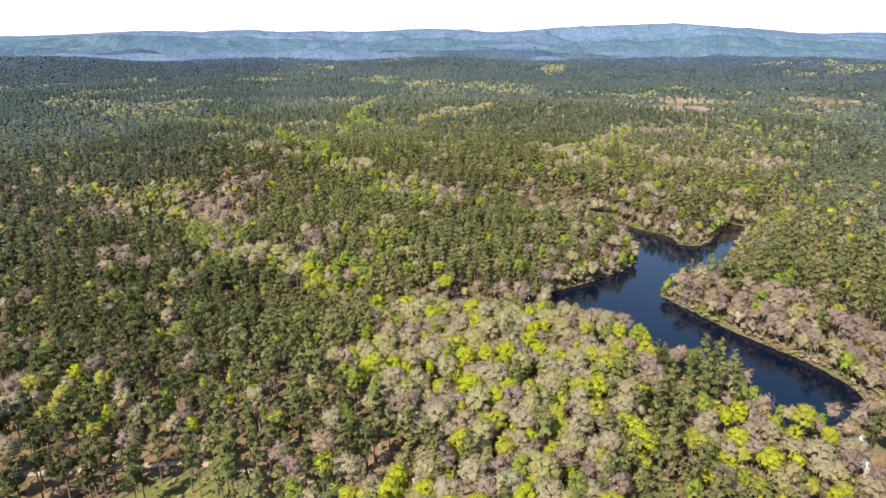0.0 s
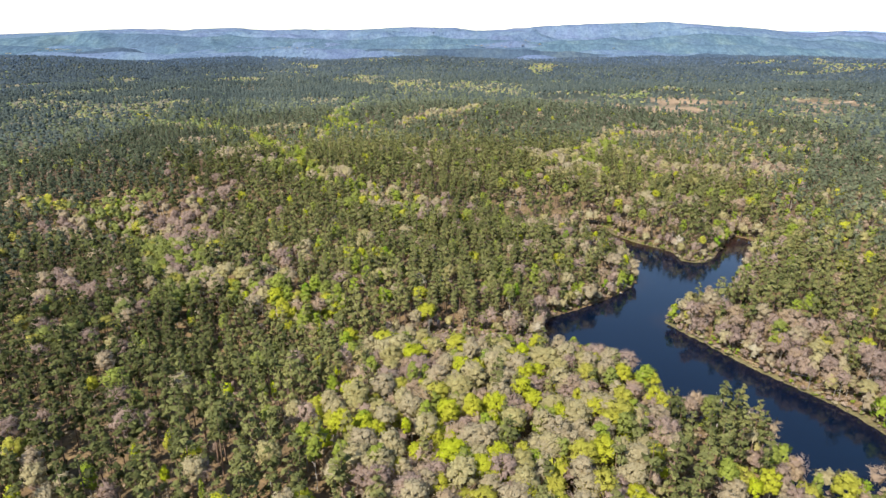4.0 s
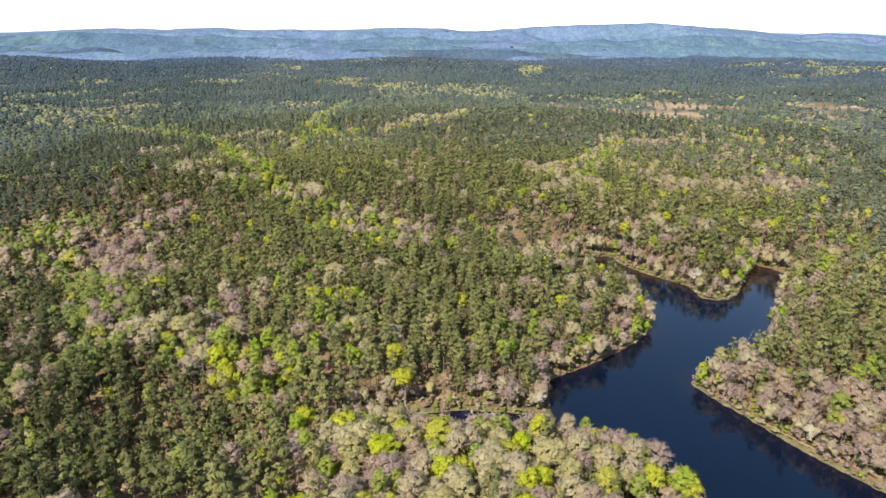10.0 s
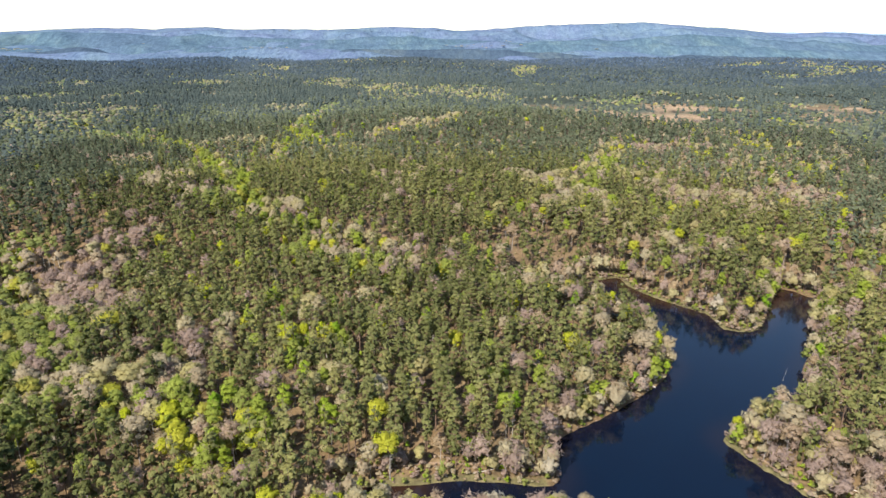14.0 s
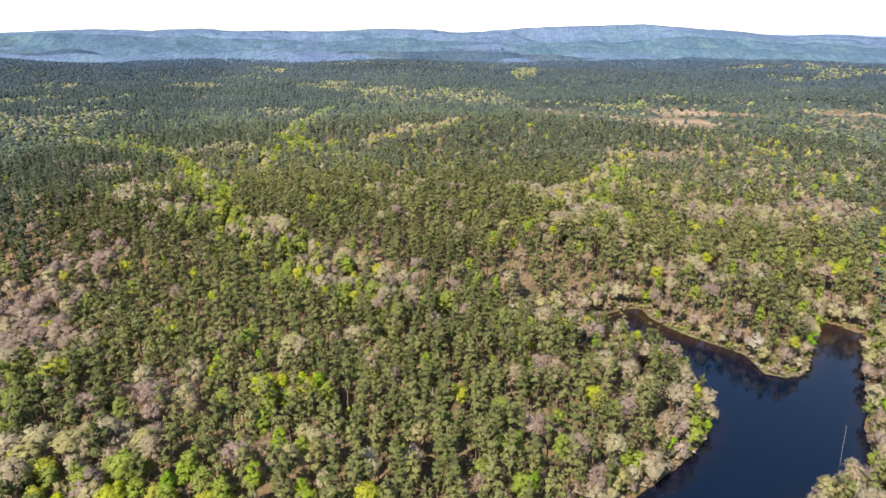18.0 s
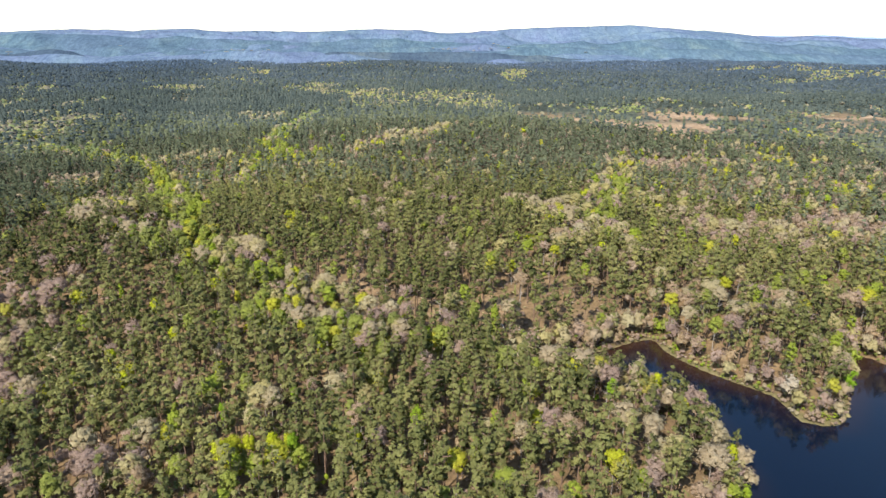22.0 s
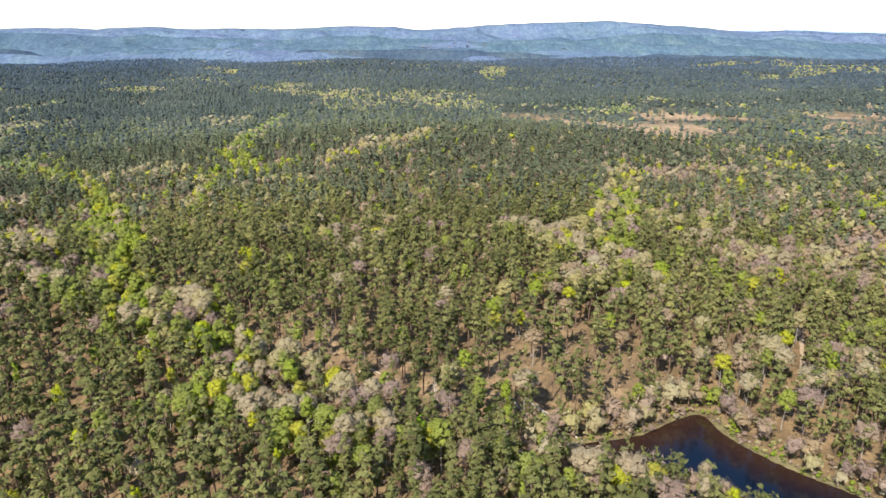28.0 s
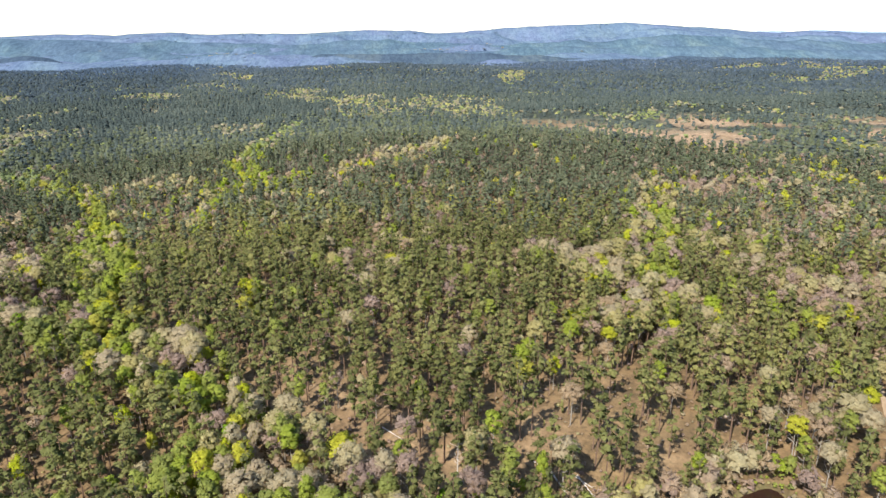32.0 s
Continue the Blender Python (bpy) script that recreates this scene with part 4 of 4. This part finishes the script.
LEVELS = (  # name, cell, near, far, lumps, fine, tufts, tuft size, trunk sides, limbs, forms
    ("near", 5.4, 0, 330, 9, False, 140, 0.57, 4, 0, 9), ("mid", 5.8, 330, 640, 5, False, 30, 0.95, 3, 0, 9),
    ("far", 7.0, 640, 1300, 2, False, 0, 0, 0, 0, 6), ("distant", 8.6, 1300, 1950, 1, False, 0, 0, 0, 0, 6), ("farthest", 11.5, 1950, 2800, 1, False, 0, 0, 0, 0, 5), ("surrounding", 8.5, 0, 0, 2, False, 0, 0, 0, 0, 6))
SINGLE = {k: [] for k in KINDS}
for li, (lname, cell, near, far, lumps, fine, tufts, size, sides, limbs, forms) in enumerate(LEVELS):
    x, y, d, rng = scatter(cell, near, far, 40 + li)
    x, y, z, kind, scale, kept = grown(x, y, rng)
    if lname == "surrounding":
        scale *= np.array([1.4, 1.0])
    if lname == "far":
        scale *= np.array([1.3, 0.88])
    if lname in ("distant", "farthest"):
        scale *= np.array([1.55 if lname == "distant" else 2.1, 0.82])
    turn, tint = rng.uniform(0, 6.28, len(x)), tone(x, y, rng)
    which = rng.randint(0, forms, len(x))
    pos = np.stack([x, y, z], 1)
    for k, letter in enumerate(KINDS):
        own = np.nonzero(kind == k)[0]
        if lname == "near":
            # the trees along the middle of the walk stand singly
            order = own[np.argsort(np.abs(x[own] - 20) + 2 * np.maximum(0, y[own] - 470))]
            SINGLE[letter] = [(pos[i], turn[i], scale[i], which[i], tint[i]) for i in order[:300]]
            own = order[300:]
        full = 1.5 if letter != "P" and lname == "near" else 1
        protos = [crown(letter, int(lumps * full), fine, int(tufts * full), size * (1 if letter == "P" else 0.85), 900 + 50 * li + 10 * k + f) for f in range(forms)]
        if lname in ("far", "distant", "farthest", "surrounding"):
            protos = [levelled(p, 0.35 if lname == "far" else 0.5) for p in protos]
        # leaves by distance from the walk: each step has more haze painted in
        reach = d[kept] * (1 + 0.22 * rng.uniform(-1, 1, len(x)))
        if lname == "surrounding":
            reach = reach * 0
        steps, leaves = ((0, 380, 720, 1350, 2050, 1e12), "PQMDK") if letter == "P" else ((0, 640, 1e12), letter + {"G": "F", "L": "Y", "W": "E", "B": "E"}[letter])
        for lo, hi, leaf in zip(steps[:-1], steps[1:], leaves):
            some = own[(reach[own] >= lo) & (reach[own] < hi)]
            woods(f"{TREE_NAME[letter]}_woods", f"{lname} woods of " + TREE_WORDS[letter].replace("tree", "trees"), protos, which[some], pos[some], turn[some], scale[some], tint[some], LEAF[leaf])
        if sides:
            protos = [trunk(letter, 70 + f, sides, limbs) for f in range(forms)]
            woods(f"{TREE_NAME[letter]}_trunks", "slender trunks of the woods", protos, which[own], pos[own], turn[own], scale[own], tint[own], BARK["P" if letter == "P" else "H"])

# woods on the mountains, their leaf colour painted with haze
rng = np.random.RandomState(60)
A, R = rng.uniform(-41, 43, 8000), 2600 + 2000 * rng.uniform(0, 1, 8000) ** 0.9
x, y, z = hill_height(A, R)
clump = soft_noise(x, y, 240, 61) + soft_noise(x, y, 90, 62)
keep = clump > -0.55
x, y, z, clump = x[keep], y[keep], z[keep], clump[keep]
woods("mountain_woods", "woods on the far mountains, haze painted into their colour", [levelled(crown("W", 1, False, 0, 0, 700 + f), 0.85) for f in range(5)], rng.randint(0, 5, len(x)), np.stack([x, y, z - 5], 1),
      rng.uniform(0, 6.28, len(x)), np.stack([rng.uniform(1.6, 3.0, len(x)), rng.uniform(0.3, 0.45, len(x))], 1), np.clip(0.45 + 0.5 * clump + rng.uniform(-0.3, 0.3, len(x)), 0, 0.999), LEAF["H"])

A, R = rng.uniform(-40, 42, 420), 2850 + 420 * rng.uniform(0, 1, 420)
x, y, z = hill_height(A, R)
keep = soft_noise(x, y, 300, 63) > 0.05
x, y, z = x[keep], y[keep], z[keep]
woods("pale_clearings", "pale clearings and leafless woods at the mountain foot", [levelled(crown("W", 1, False, 0, 0, 720 + f), 0.85) for f in range(5)], rng.randint(0, 5, len(x)), np.stack([x, y, z + 4], 1),
      rng.uniform(0, 6.28, len(x)), np.stack([rng.uniform(1.5, 4.0, len(x)), rng.uniform(0.5, 0.7, len(x))], 1), rng.uniform(0, 1, len(x)), LEAF["E"])

for k, letter in enumerate(KINDS):
    made = []
    for px, py, wide in ACCENTS[letter]:
        # broad crowns on somewhat taller trees
        tall = {"P": 20, "G": 16.5, "L": 15, "W": 15.5, "B": 14.5}[letter] * (0.85 + 0.15 * min(wide / 6, 1.3))
        SINGLE[letter].append(((px, py, float(height([px], [py])[0])), px * 1.7, (wide / (4.8 if letter == "P" else 6.6 if letter == "G" else 8.0), tall / 18), int(abs(px) + abs(py)) % 9, (0.1 if letter in "WB" else 0.35) + 0.6 * abs(math.sin(px * 3.1 + py))))
    for f in range(9):
        c3, n3 = crown(letter, 13 if letter == "P" else 15, False, 290 if letter == "P" else 400, 0.45 if letter == "P" else 0.385, 2000 + 10 * k + f)
        t3 = trunk(letter, 70 + f, 4, 3 if letter == "P" else 7)
        root = new(TREE_NAME[letter])
        tagged(root, TREE_WORDS[letter] + " in the woods", "tree", group=TREE_NAME[letter] + "s round the lake")
        link("crown", from_arrays("crown", c3.reshape(-1, 3), np.arange(c3.size // 3).reshape(-1, 3), LEAF[letter], normals=n3.reshape(-1, 3)), root)
        link("trunk", from_arrays("trunk", t3.reshape(-1, 3), np.arange(t3.size // 3).reshape(-1, 3), BARK["P" if letter == "P" else "H"]), root)
        made.append(root)
    first = set()
    for p, turn1, s, w, tint1 in SINGLE[letter]:
        m = Matrix.LocRotScale(Vector(p), Euler((0, 0, turn1)), Vector((s[0], s[0], s[1])))
        tree = made[w]
        if w not in first:
            first.add(w)
            tree.matrix_basis = m
        else:
            keep = made[w].matrix_basis.copy()
            made[w].matrix_basis = Matrix()
            tree = copy_thing(made[w], m)
            made[w].matrix_basis = keep
        for ob in tree.children:
            if ob.name.startswith("crown"):
                ob["own_tint"] = float(tint1)


# ---- shrubs, saplings and the trees that lean over the water ----
def undergrowth(name, label, cell, seed, kinds, low, high, keep_by, lumps, fine, tufts, size, foot=7.2, squat=1.9, reach=330, shares=()):
    x, y, d, rng = scatter(cell, 0, reach, seed)
    sd = shore_distance(x, y)
    if shares:
        # only where such trees prevail
        mix = cover(x, y)
        part_of = mix[:, shares].sum(1) * np.minimum(mix[:, 5], 1) * smooth(0.4, 0.7, mix[:, shares].sum(1))
    keep = (rng.uniform(size=len(x)) < keep_by(x, y, sd) * (part_of if shares else 1)) & (sd > 0.1)
    x, y = x[keep], y[keep]
    z, turn, tint = height(x, y), rng.uniform(0, 6.28, len(x)), rng.uniform(0.01, 0.99, len(x))
    tall = rng.uniform(low, high, len(x))
    kind = rng.choice(len(kinds), len(x))
    for k in range(len(kinds)):
        own = np.nonzero(kind == k)[0]
        protos = []
        for f in range(5):
            c, nm = crown(kinds[k], lumps, fine, tufts, size, seed * 17 + 5 * k + f)
            c[..., 2] = (c[..., 2] - foot) * 18 / (17.5 - foot)
            protos.append((c, nm))
        sc = np.stack([tall[own] / 18 * squat, tall[own] / 18], 1)
        woods(name, label, protos, rng.randint(0, 5, len(own)), np.stack([x, y, z], 1)[own], turn[own], sc, tint[own], LEAF[kinds[k]])


undergrowth("shore_trees", "bushy broadleaf trees leaning over the water", 2.9, 73, "BWBGBW", 5.0, 12.0, lambda x, y, sd: 0.85 * (1 - smooth(5, 10, sd)) * (1 - 0.9 * open_bank(x, y)), 4, False, 60, 1.0, 6.0, 1.35)
undergrowth("hardwood_understorey", "slender tan and pale budding trees between the taller hardwoods", 4.3, 75, "BWBWL", 7.0, 13.0, lambda x, y, sd: smooth(2, 6, sd), 3, False, 55, 0.95, 5.2, 1.25, shares=[2, 3, 4])
undergrowth("valley_understorey", "young broadleaf trees in fresh green leaf along the valley", 4.6, 76, "GGWL", 7.0, 13.0, lambda x, y, sd: smooth(2, 6, sd), 3, False, 40, 1.05, 5.2, 1.3, reach=480, shares=[1, 2])
undergrowth("shore_shrubs", "tan and green shrubs along the lake shore", 1.9, 71, "BGWGB", 0.7, 2.7, lambda x, y, sd: 0.9 * (1 - smooth(5, 16, sd)), 4, False, 0, 2.0, 7.2, 2.6)
undergrowth("saplings", "young broadleaf saplings under the pines", 6.0, 72, "BPGBWP", 2.5, 8.0, lambda x, y, sd: 0.7 * (0.25 + 0.75 * smooth(-0.2, 0.25, soft_noise(x, y, 40, 81))) * smooth(3, 8, sd), 3, False, 0, 1.0, 6.6, 1.5)
undergrowth("brush", "grey-brown twiggy brush on the forest floor", 3.0, 74, "BBWP", 0.6, 2.0, lambda x, y, sd: 0.5 * smooth(3, 8, sd), 1, False, 0, 4.0, 7.2, 3.2)


# ---- small things ----
def part(name, bm, mat, parent=None, label=""):
    me = bpy.data.meshes.new(name)
    bm.to_mesh(me)
    bm.free()
    me.materials.append(mat)
    ob = new(name, me)
    ob.parent = parent
    return tagged(ob, label)


def lie(x, y):
    return float(height([x], [y])[0])


def ribbon(name, label, category, width, mat, lift, *line):
    """A worn track that follows the lie of the land."""
    p = np.array(line, float)
    steps = np.concatenate([np.linspace(a, b, max(2, int(np.hypot(*(b - a)) / 1.6)), endpoint=False) for a, b in zip(p[:-1], p[1:])] + [p[-1:]])
    for _ in range(3):
        steps[1:-1] = (steps[:-2] + 2 * steps[1:-1] + steps[2:]) / 4
    d = np.gradient(steps, axis=0)
    d /= np.linalg.norm(d, axis=1, keepdims=True) + 1e-9
    side = np.stack([d[:, 1], -d[:, 0]], 1)
    w = width * (0.5 + 0.25 * soft_noise(steps[:, 0], steps[:, 1], 5, 91))
    bm, rows = bmesh.new(), []
    for q, s1, w1 in zip(steps, side, w):
        row = []
        for k, drop in ((-1.25, -0.25), (-0.9, 0.0), (0, 0.03), (0.9, 0.0), (1.25, -0.25)):
            x, y = q + s1 * w1 * k
            row.append(bm.verts.new((x, y, lie(x, y) + lift + drop)))
        rows.append(row)
    for a, b in zip(rows[:-1], rows[1:]):
        for k in range(4):
            bm.faces.new((a[k], a[k + 1], b[k + 1], b[k]))
    bm.normal_update()
    ob = part(name, bm, mat)
    return tagged(ob, label, category, kind="structure")


ribbon("road_dirt", "pale two-rut dirt road through the pines", "road", 1.9, DIRT, 0.12, (-150, 143), (-119, 148), (-94, 151), (-84, 153), (-72, 154), (-55, 150), (-39, 146), (-29, 142), (-12, 132))
ribbon("path_cove", "narrow worn footpath above the cove", "path", 0.75, WORN, 0.1, (0, 275), (16, 276), (25, 275), (32, 275), (40, 274))
ribbon("path_bank", "narrow pale footpath along the lake bank", "path", 0.6, WORN, 0.1, (112, 272), (117, 258), (121, 252), (124, 246), (131, 236), (142, 224), (150, 212), (152, 200))
ribbon("path_point", "orange sandy footpath behind the point", "path", 1.6, DIRT, 0.1, (164, 330), (162, 326), (158, 318), (154, 310))
ribbon("track_ride", "grassy sandy track through the trees", "track", 1.7, DIRT, 0.1, (222, 510), (203, 485), (188, 472), (176, 454), (165, 438), (157, 426), (150, 410))
ribbon("road_far", "pale sandy track looping over a bare hill", "road", 6.0, DIRT, 0.3, (740, 1110), (722, 1084), (690, 1040), (679, 1018), (640, 985), (615, 975))


def stem(bm, a, b, ra, rb, sides=8, rings=5, wobble=0.06, seed=0):
    """A crooked tapering round stem from a to b, closed at both ends."""
    rng = random.Random(seed)
    a, b = Vector(a), Vector(b)
    ax = (b - a).normalized()
    u = ax.orthogonal().normalized()
    v = ax.cross(u)
    loops = []
    for i in range(rings + 1):
        t = i / rings
        c = a.lerp(b, t) + (u * rng.uniform(-1, 1) + v * rng.uniform(-1, 1)) * wobble
        r = ra + (rb - ra) * t
        loops.append([bm.verts.new(c + (u * math.cos(k * 2 * math.pi / sides) + v * math.sin(k * 2 * math.pi / sides)) * r) for k in range(sides)])
    for p, q in zip(loops[:-1], loops[1:]):
        for k in range(sides):
            bm.faces.new((p[k], p[(k + 1) % sides], q[(k + 1) % sides], q[k]))
    bm.faces.new(loops[0][::-1])
    bm.faces.new(loops[-1])


def fallen_log(a, b, r, seed):
    za, zb = lie(*a) + r * 0.8, lie(*b) + r * 0.6
    root = new("fallen_log")
    root.location = (a[0], a[1], za)
    tagged(root, "bleached fallen pine trunk lying on the ground", "log", group="fallen logs")
    bm = bmesh.new()
    end = (b[0] - a[0], b[1] - a[1], zb - za)
    stem(bm, (0, 0, 0), end, r, r * 0.55, 8, 6, 0.05, seed)
    part("trunk", bm, LOG, root)
    rng = random.Random(seed)
    for k in range(3):
        t = rng.uniform(0.5, 0.95)
        p = Vector(end) * t
        g = rng.uniform(0, 6.28)
        bm = bmesh.new()
        stem(bm, p, p + Vector((math.cos(g) * 1.3, math.sin(g) * 1.3, rng.uniform(0.2, 0.9))), r * 0.25, r * 0.08, 5, 3, 0.03, seed + k)
        part("branch_stub", bm, LOG, root)


for k, (ax, ay, bx, by, r) in enumerate(((54.5, 428.5, 57.7, 418.5, 0.26), (62.2, 425.5, 66.0, 414.5, 0.22), (50.2, 431.2, 55.6, 425.8, 0.2), (59.7, 427.0, 65.3, 421.2, 0.2),
                                         (4.3, 445.1, 8.5, 435.5, 0.22), (58.5, 417.5, 61.0, 416.0, 0.2), (70.0, 412.5, 72.5, 408.8, 0.24), (8.0, 447.0, 14.0, 441.0, 0.18),
                                         (124.0, 262.0, 131.0, 254.0, 0.2), (134.0, 236.0, 141.0, 231.0, 0.2), (26.0, 271.0, 33.0, 272.5, 0.18), (95.0, 314.5, 100.0, 311.0, 0.16))):
    fallen_log((ax, ay), (bx, by), r, 300 + k)


def dead_snag(x, y, tall, seed):
    root = new("dead_snag")
    root.location = (x, y, lie(x, y) - 0.2)
    tagged(root, "bleached standing dead tree with bare branches", "tree", group="dead snags")
    rng = random.Random(seed)
    bm = bmesh.new()
    stem(bm, (0, 0, 0), (0.3, 0.2, tall), 0.22, 0.05, 7, 7, 0.06, seed)
    part("trunk", bm, LOG, root)
    for k in range(9):
        z, g, r = tall * rng.uniform(0.45, 0.97), k * 2.4, rng.uniform(1.0, 2.6)
        bm = bmesh.new()
        stem(bm, (0.2 * z / tall, 0.15 * z / tall, z), (r * math.cos(g), r * math.sin(g), z + r * 0.8), 0.07, 0.02, 5, 3, 0.05, seed + k)
        part("branch", bm, LOG, root)


for k, (x, y, tall) in enumerate(((92.5, 203, 11), (-22, 330, 13), (8, 300, 14), (178, 330, 13), (28, 424, 12))):
    dead_snag(x, y, tall, 400 + k)

# a pale floating line across the mouth of the channel
boom = new("floating_line")
boom.location = (152, 326, 0.03)
tagged(boom, "pale floating line with small floats lying on the water", "float line")
bm = bmesh.new()
stem(bm, (0, 0, 0), (-21, -26, 0), 0.016, 0.016, 6, 24, 0.05, 5)
part("rope", bm, LOG, boom)
for k in range(9):
    bm = bmesh.new()
    bmesh.ops.create_icosphere(bm, subdivisions=1, radius=0.12)
    t = 0.08 + 0.1 * k
    bmesh.ops.translate(bm, verts=bm.verts, vec=(-21 * t, -26 * t, 0.02))
    part("float", bm, LOG, boom)

# a narrow plank jetty from the bank into the end of the lake
JETTY_FROM, JETTY_TO = Vector((68.0, 411.3)), Vector((68.2, 403.0))
jetty = new("jetty")
span = (JETTY_TO - JETTY_FROM).length
jetty.matrix_basis = Matrix.Translation((*JETTY_FROM, 0.0)) @ Matrix.Rotation(math.atan2(JETTY_TO.y - JETTY_FROM.y, JETTY_TO.x - JETTY_FROM.x), 4, "Z")
tagged(jetty, "narrow weathered plank jetty standing in the shallow water", "jetty")
rng = random.Random(61)
for k in range(int(span / 0.26)):
    bm = bmesh.new()
    bmesh.ops.create_cube(bm, size=1.0, matrix=Matrix.Translation((0.13 + 0.26 * k, rng.uniform(-0.03, 0.03), 0.62 + rng.uniform(-0.008, 0.008))) @ Matrix.Diagonal((0.235, 1.5, 0.045, 1)))
    bmesh.ops.bevel(bm, geom=bm.edges, offset=0.006, segments=1, affect="EDGES")
    part("plank", bm, LOG, jetty)
for side in (-0.55, 0.55):
    bm = bmesh.new()
    bmesh.ops.create_cube(bm, size=1.0, matrix=Matrix.Translation((span / 2, side, 0.52)) @ Matrix.Diagonal((span, 0.09, 0.15, 1)))
    part("stringer", bm, LOG, jetty)
    for k in range(4):
        bm = bmesh.new()
        stem(bm, (0.3 + (span - 0.6) * k / 3, side * 1.25, -2.2), (0.3 + (span - 0.6) * k / 3, side * 1.25, 1.0), 0.07, 0.06, 8, 2, 0.0, k)
        part("post", bm, LOG, jetty)

# trees that stand out
STAND_OUT = (("G", 49.5, 416.5, 17.0, 0.62, 0), ("W", -32, 368, 15.5, 1.15, 1), ("G", -32, 316, 17, 1.0, 2), ("W", 212, 430, 15, 1.0, 3), ("L", 15, 168, 15, 1.25, 4), ("L", 109, 283, 8, 1.3, 5), ("P", 140, 294, 13, 1.3, 6))
for letter, x, y, tall, fat, f in STAND_OUT:
    root = new(TREE_NAME[letter])
    tagged(root, TREE_WORDS[letter], "tree", group=TREE_NAME[letter] + "s round the lake")
    root.matrix_basis = Matrix.LocRotScale(Vector((x, y, lie(x, y))), Euler((0, 0, f)), Vector((tall / 18 * fat, tall / 18 * fat, tall / 18)))
    c3, n3 = crown(letter, 12, True, 420, 0.42, 3000 + f)
    link("crown", from_arrays("crown", c3.reshape(-1, 3), np.arange(c3.size // 3).reshape(-1, 3), LEAF[letter], normals=n3.reshape(-1, 3)), root)["own_tint"] = 0.7
    t3 = trunk(letter, 170 + f, 6, 8)
    link("trunk", from_arrays("trunk", t3.reshape(-1, 3), np.arange(t3.size // 3).reshape(-1, 3), BARK["P" if letter == "P" else "H"]), root)

# the spillway below the dam
ROCK = plain("pale_rock", (0.20, 0.17, 0.14), (0.36, 0.32, 0.27), 0.9, 0.9, 0.2)
FOAM = plain("white_water", (0.62, 0.66, 0.70), (0.85, 0.87, 0.88), 1.5, 0.3, 0.2)
ribbon("spillway_rock", "pale rock chute below the dam", "rock", 2.0, ROCK, 0.25, (131, 174), (128, 166), (125, 160), (122, 154), (120, 148))
ribbon("water_spill", "thin white stream falling down the rock chute", "water", 0.7, FOAM, 0.55, (129, 170), (127.5, 166), (125, 160), (122.5, 155))

# a small open shelter with a white metal roof among the trees
SHEET = plain("white_metal_sheet", (0.74, 0.74, 0.72), (0.84, 0.84, 0.82), 0.8, 0.45, 0.01)
shelter = new("shelter")
shelter.location = (162.5, 292.0, lie(162.5, 292.0))
tagged(shelter, "small open shelter with a white metal roof among trees", "shelter")
for sx in (-1.0, 1.0):
    for sy in (-0.8, 0.8):
        bm = bmesh.new()
        stem(bm, (sx, sy, -0.2), (sx, sy, 2.3 + 0.2 * sy), 0.06, 0.06, 8, 2, 0.0, 1)
        part("post", bm, LOG, shelter)
bm = bmesh.new()
bmesh.ops.create_cube(bm, size=1.0, matrix=Matrix.Translation((0, 0, 2.36)) @ Matrix.Rotation(0.24, 4, "X") @ Matrix.Diagonal((2.9, 2.3, 0.05, 1)))
bmesh.ops.bevel(bm, geom=bm.edges, offset=0.012, segments=1, affect="EDGES")
roof = part("roof", bm, SHEET, shelter, "white corrugated metal roof")
for k in range(7):
    bm = bmesh.new()
    bmesh.ops.create_cube(bm, size=1.0, matrix=Matrix.Translation((-1.2 + 0.4 * k, 0, 2.40)) @ Matrix.Rotation(0.24, 4, "X") @ Matrix.Diagonal((0.05, 2.28, 0.04, 1)))
    part("seam", bm, SHEET, roof)
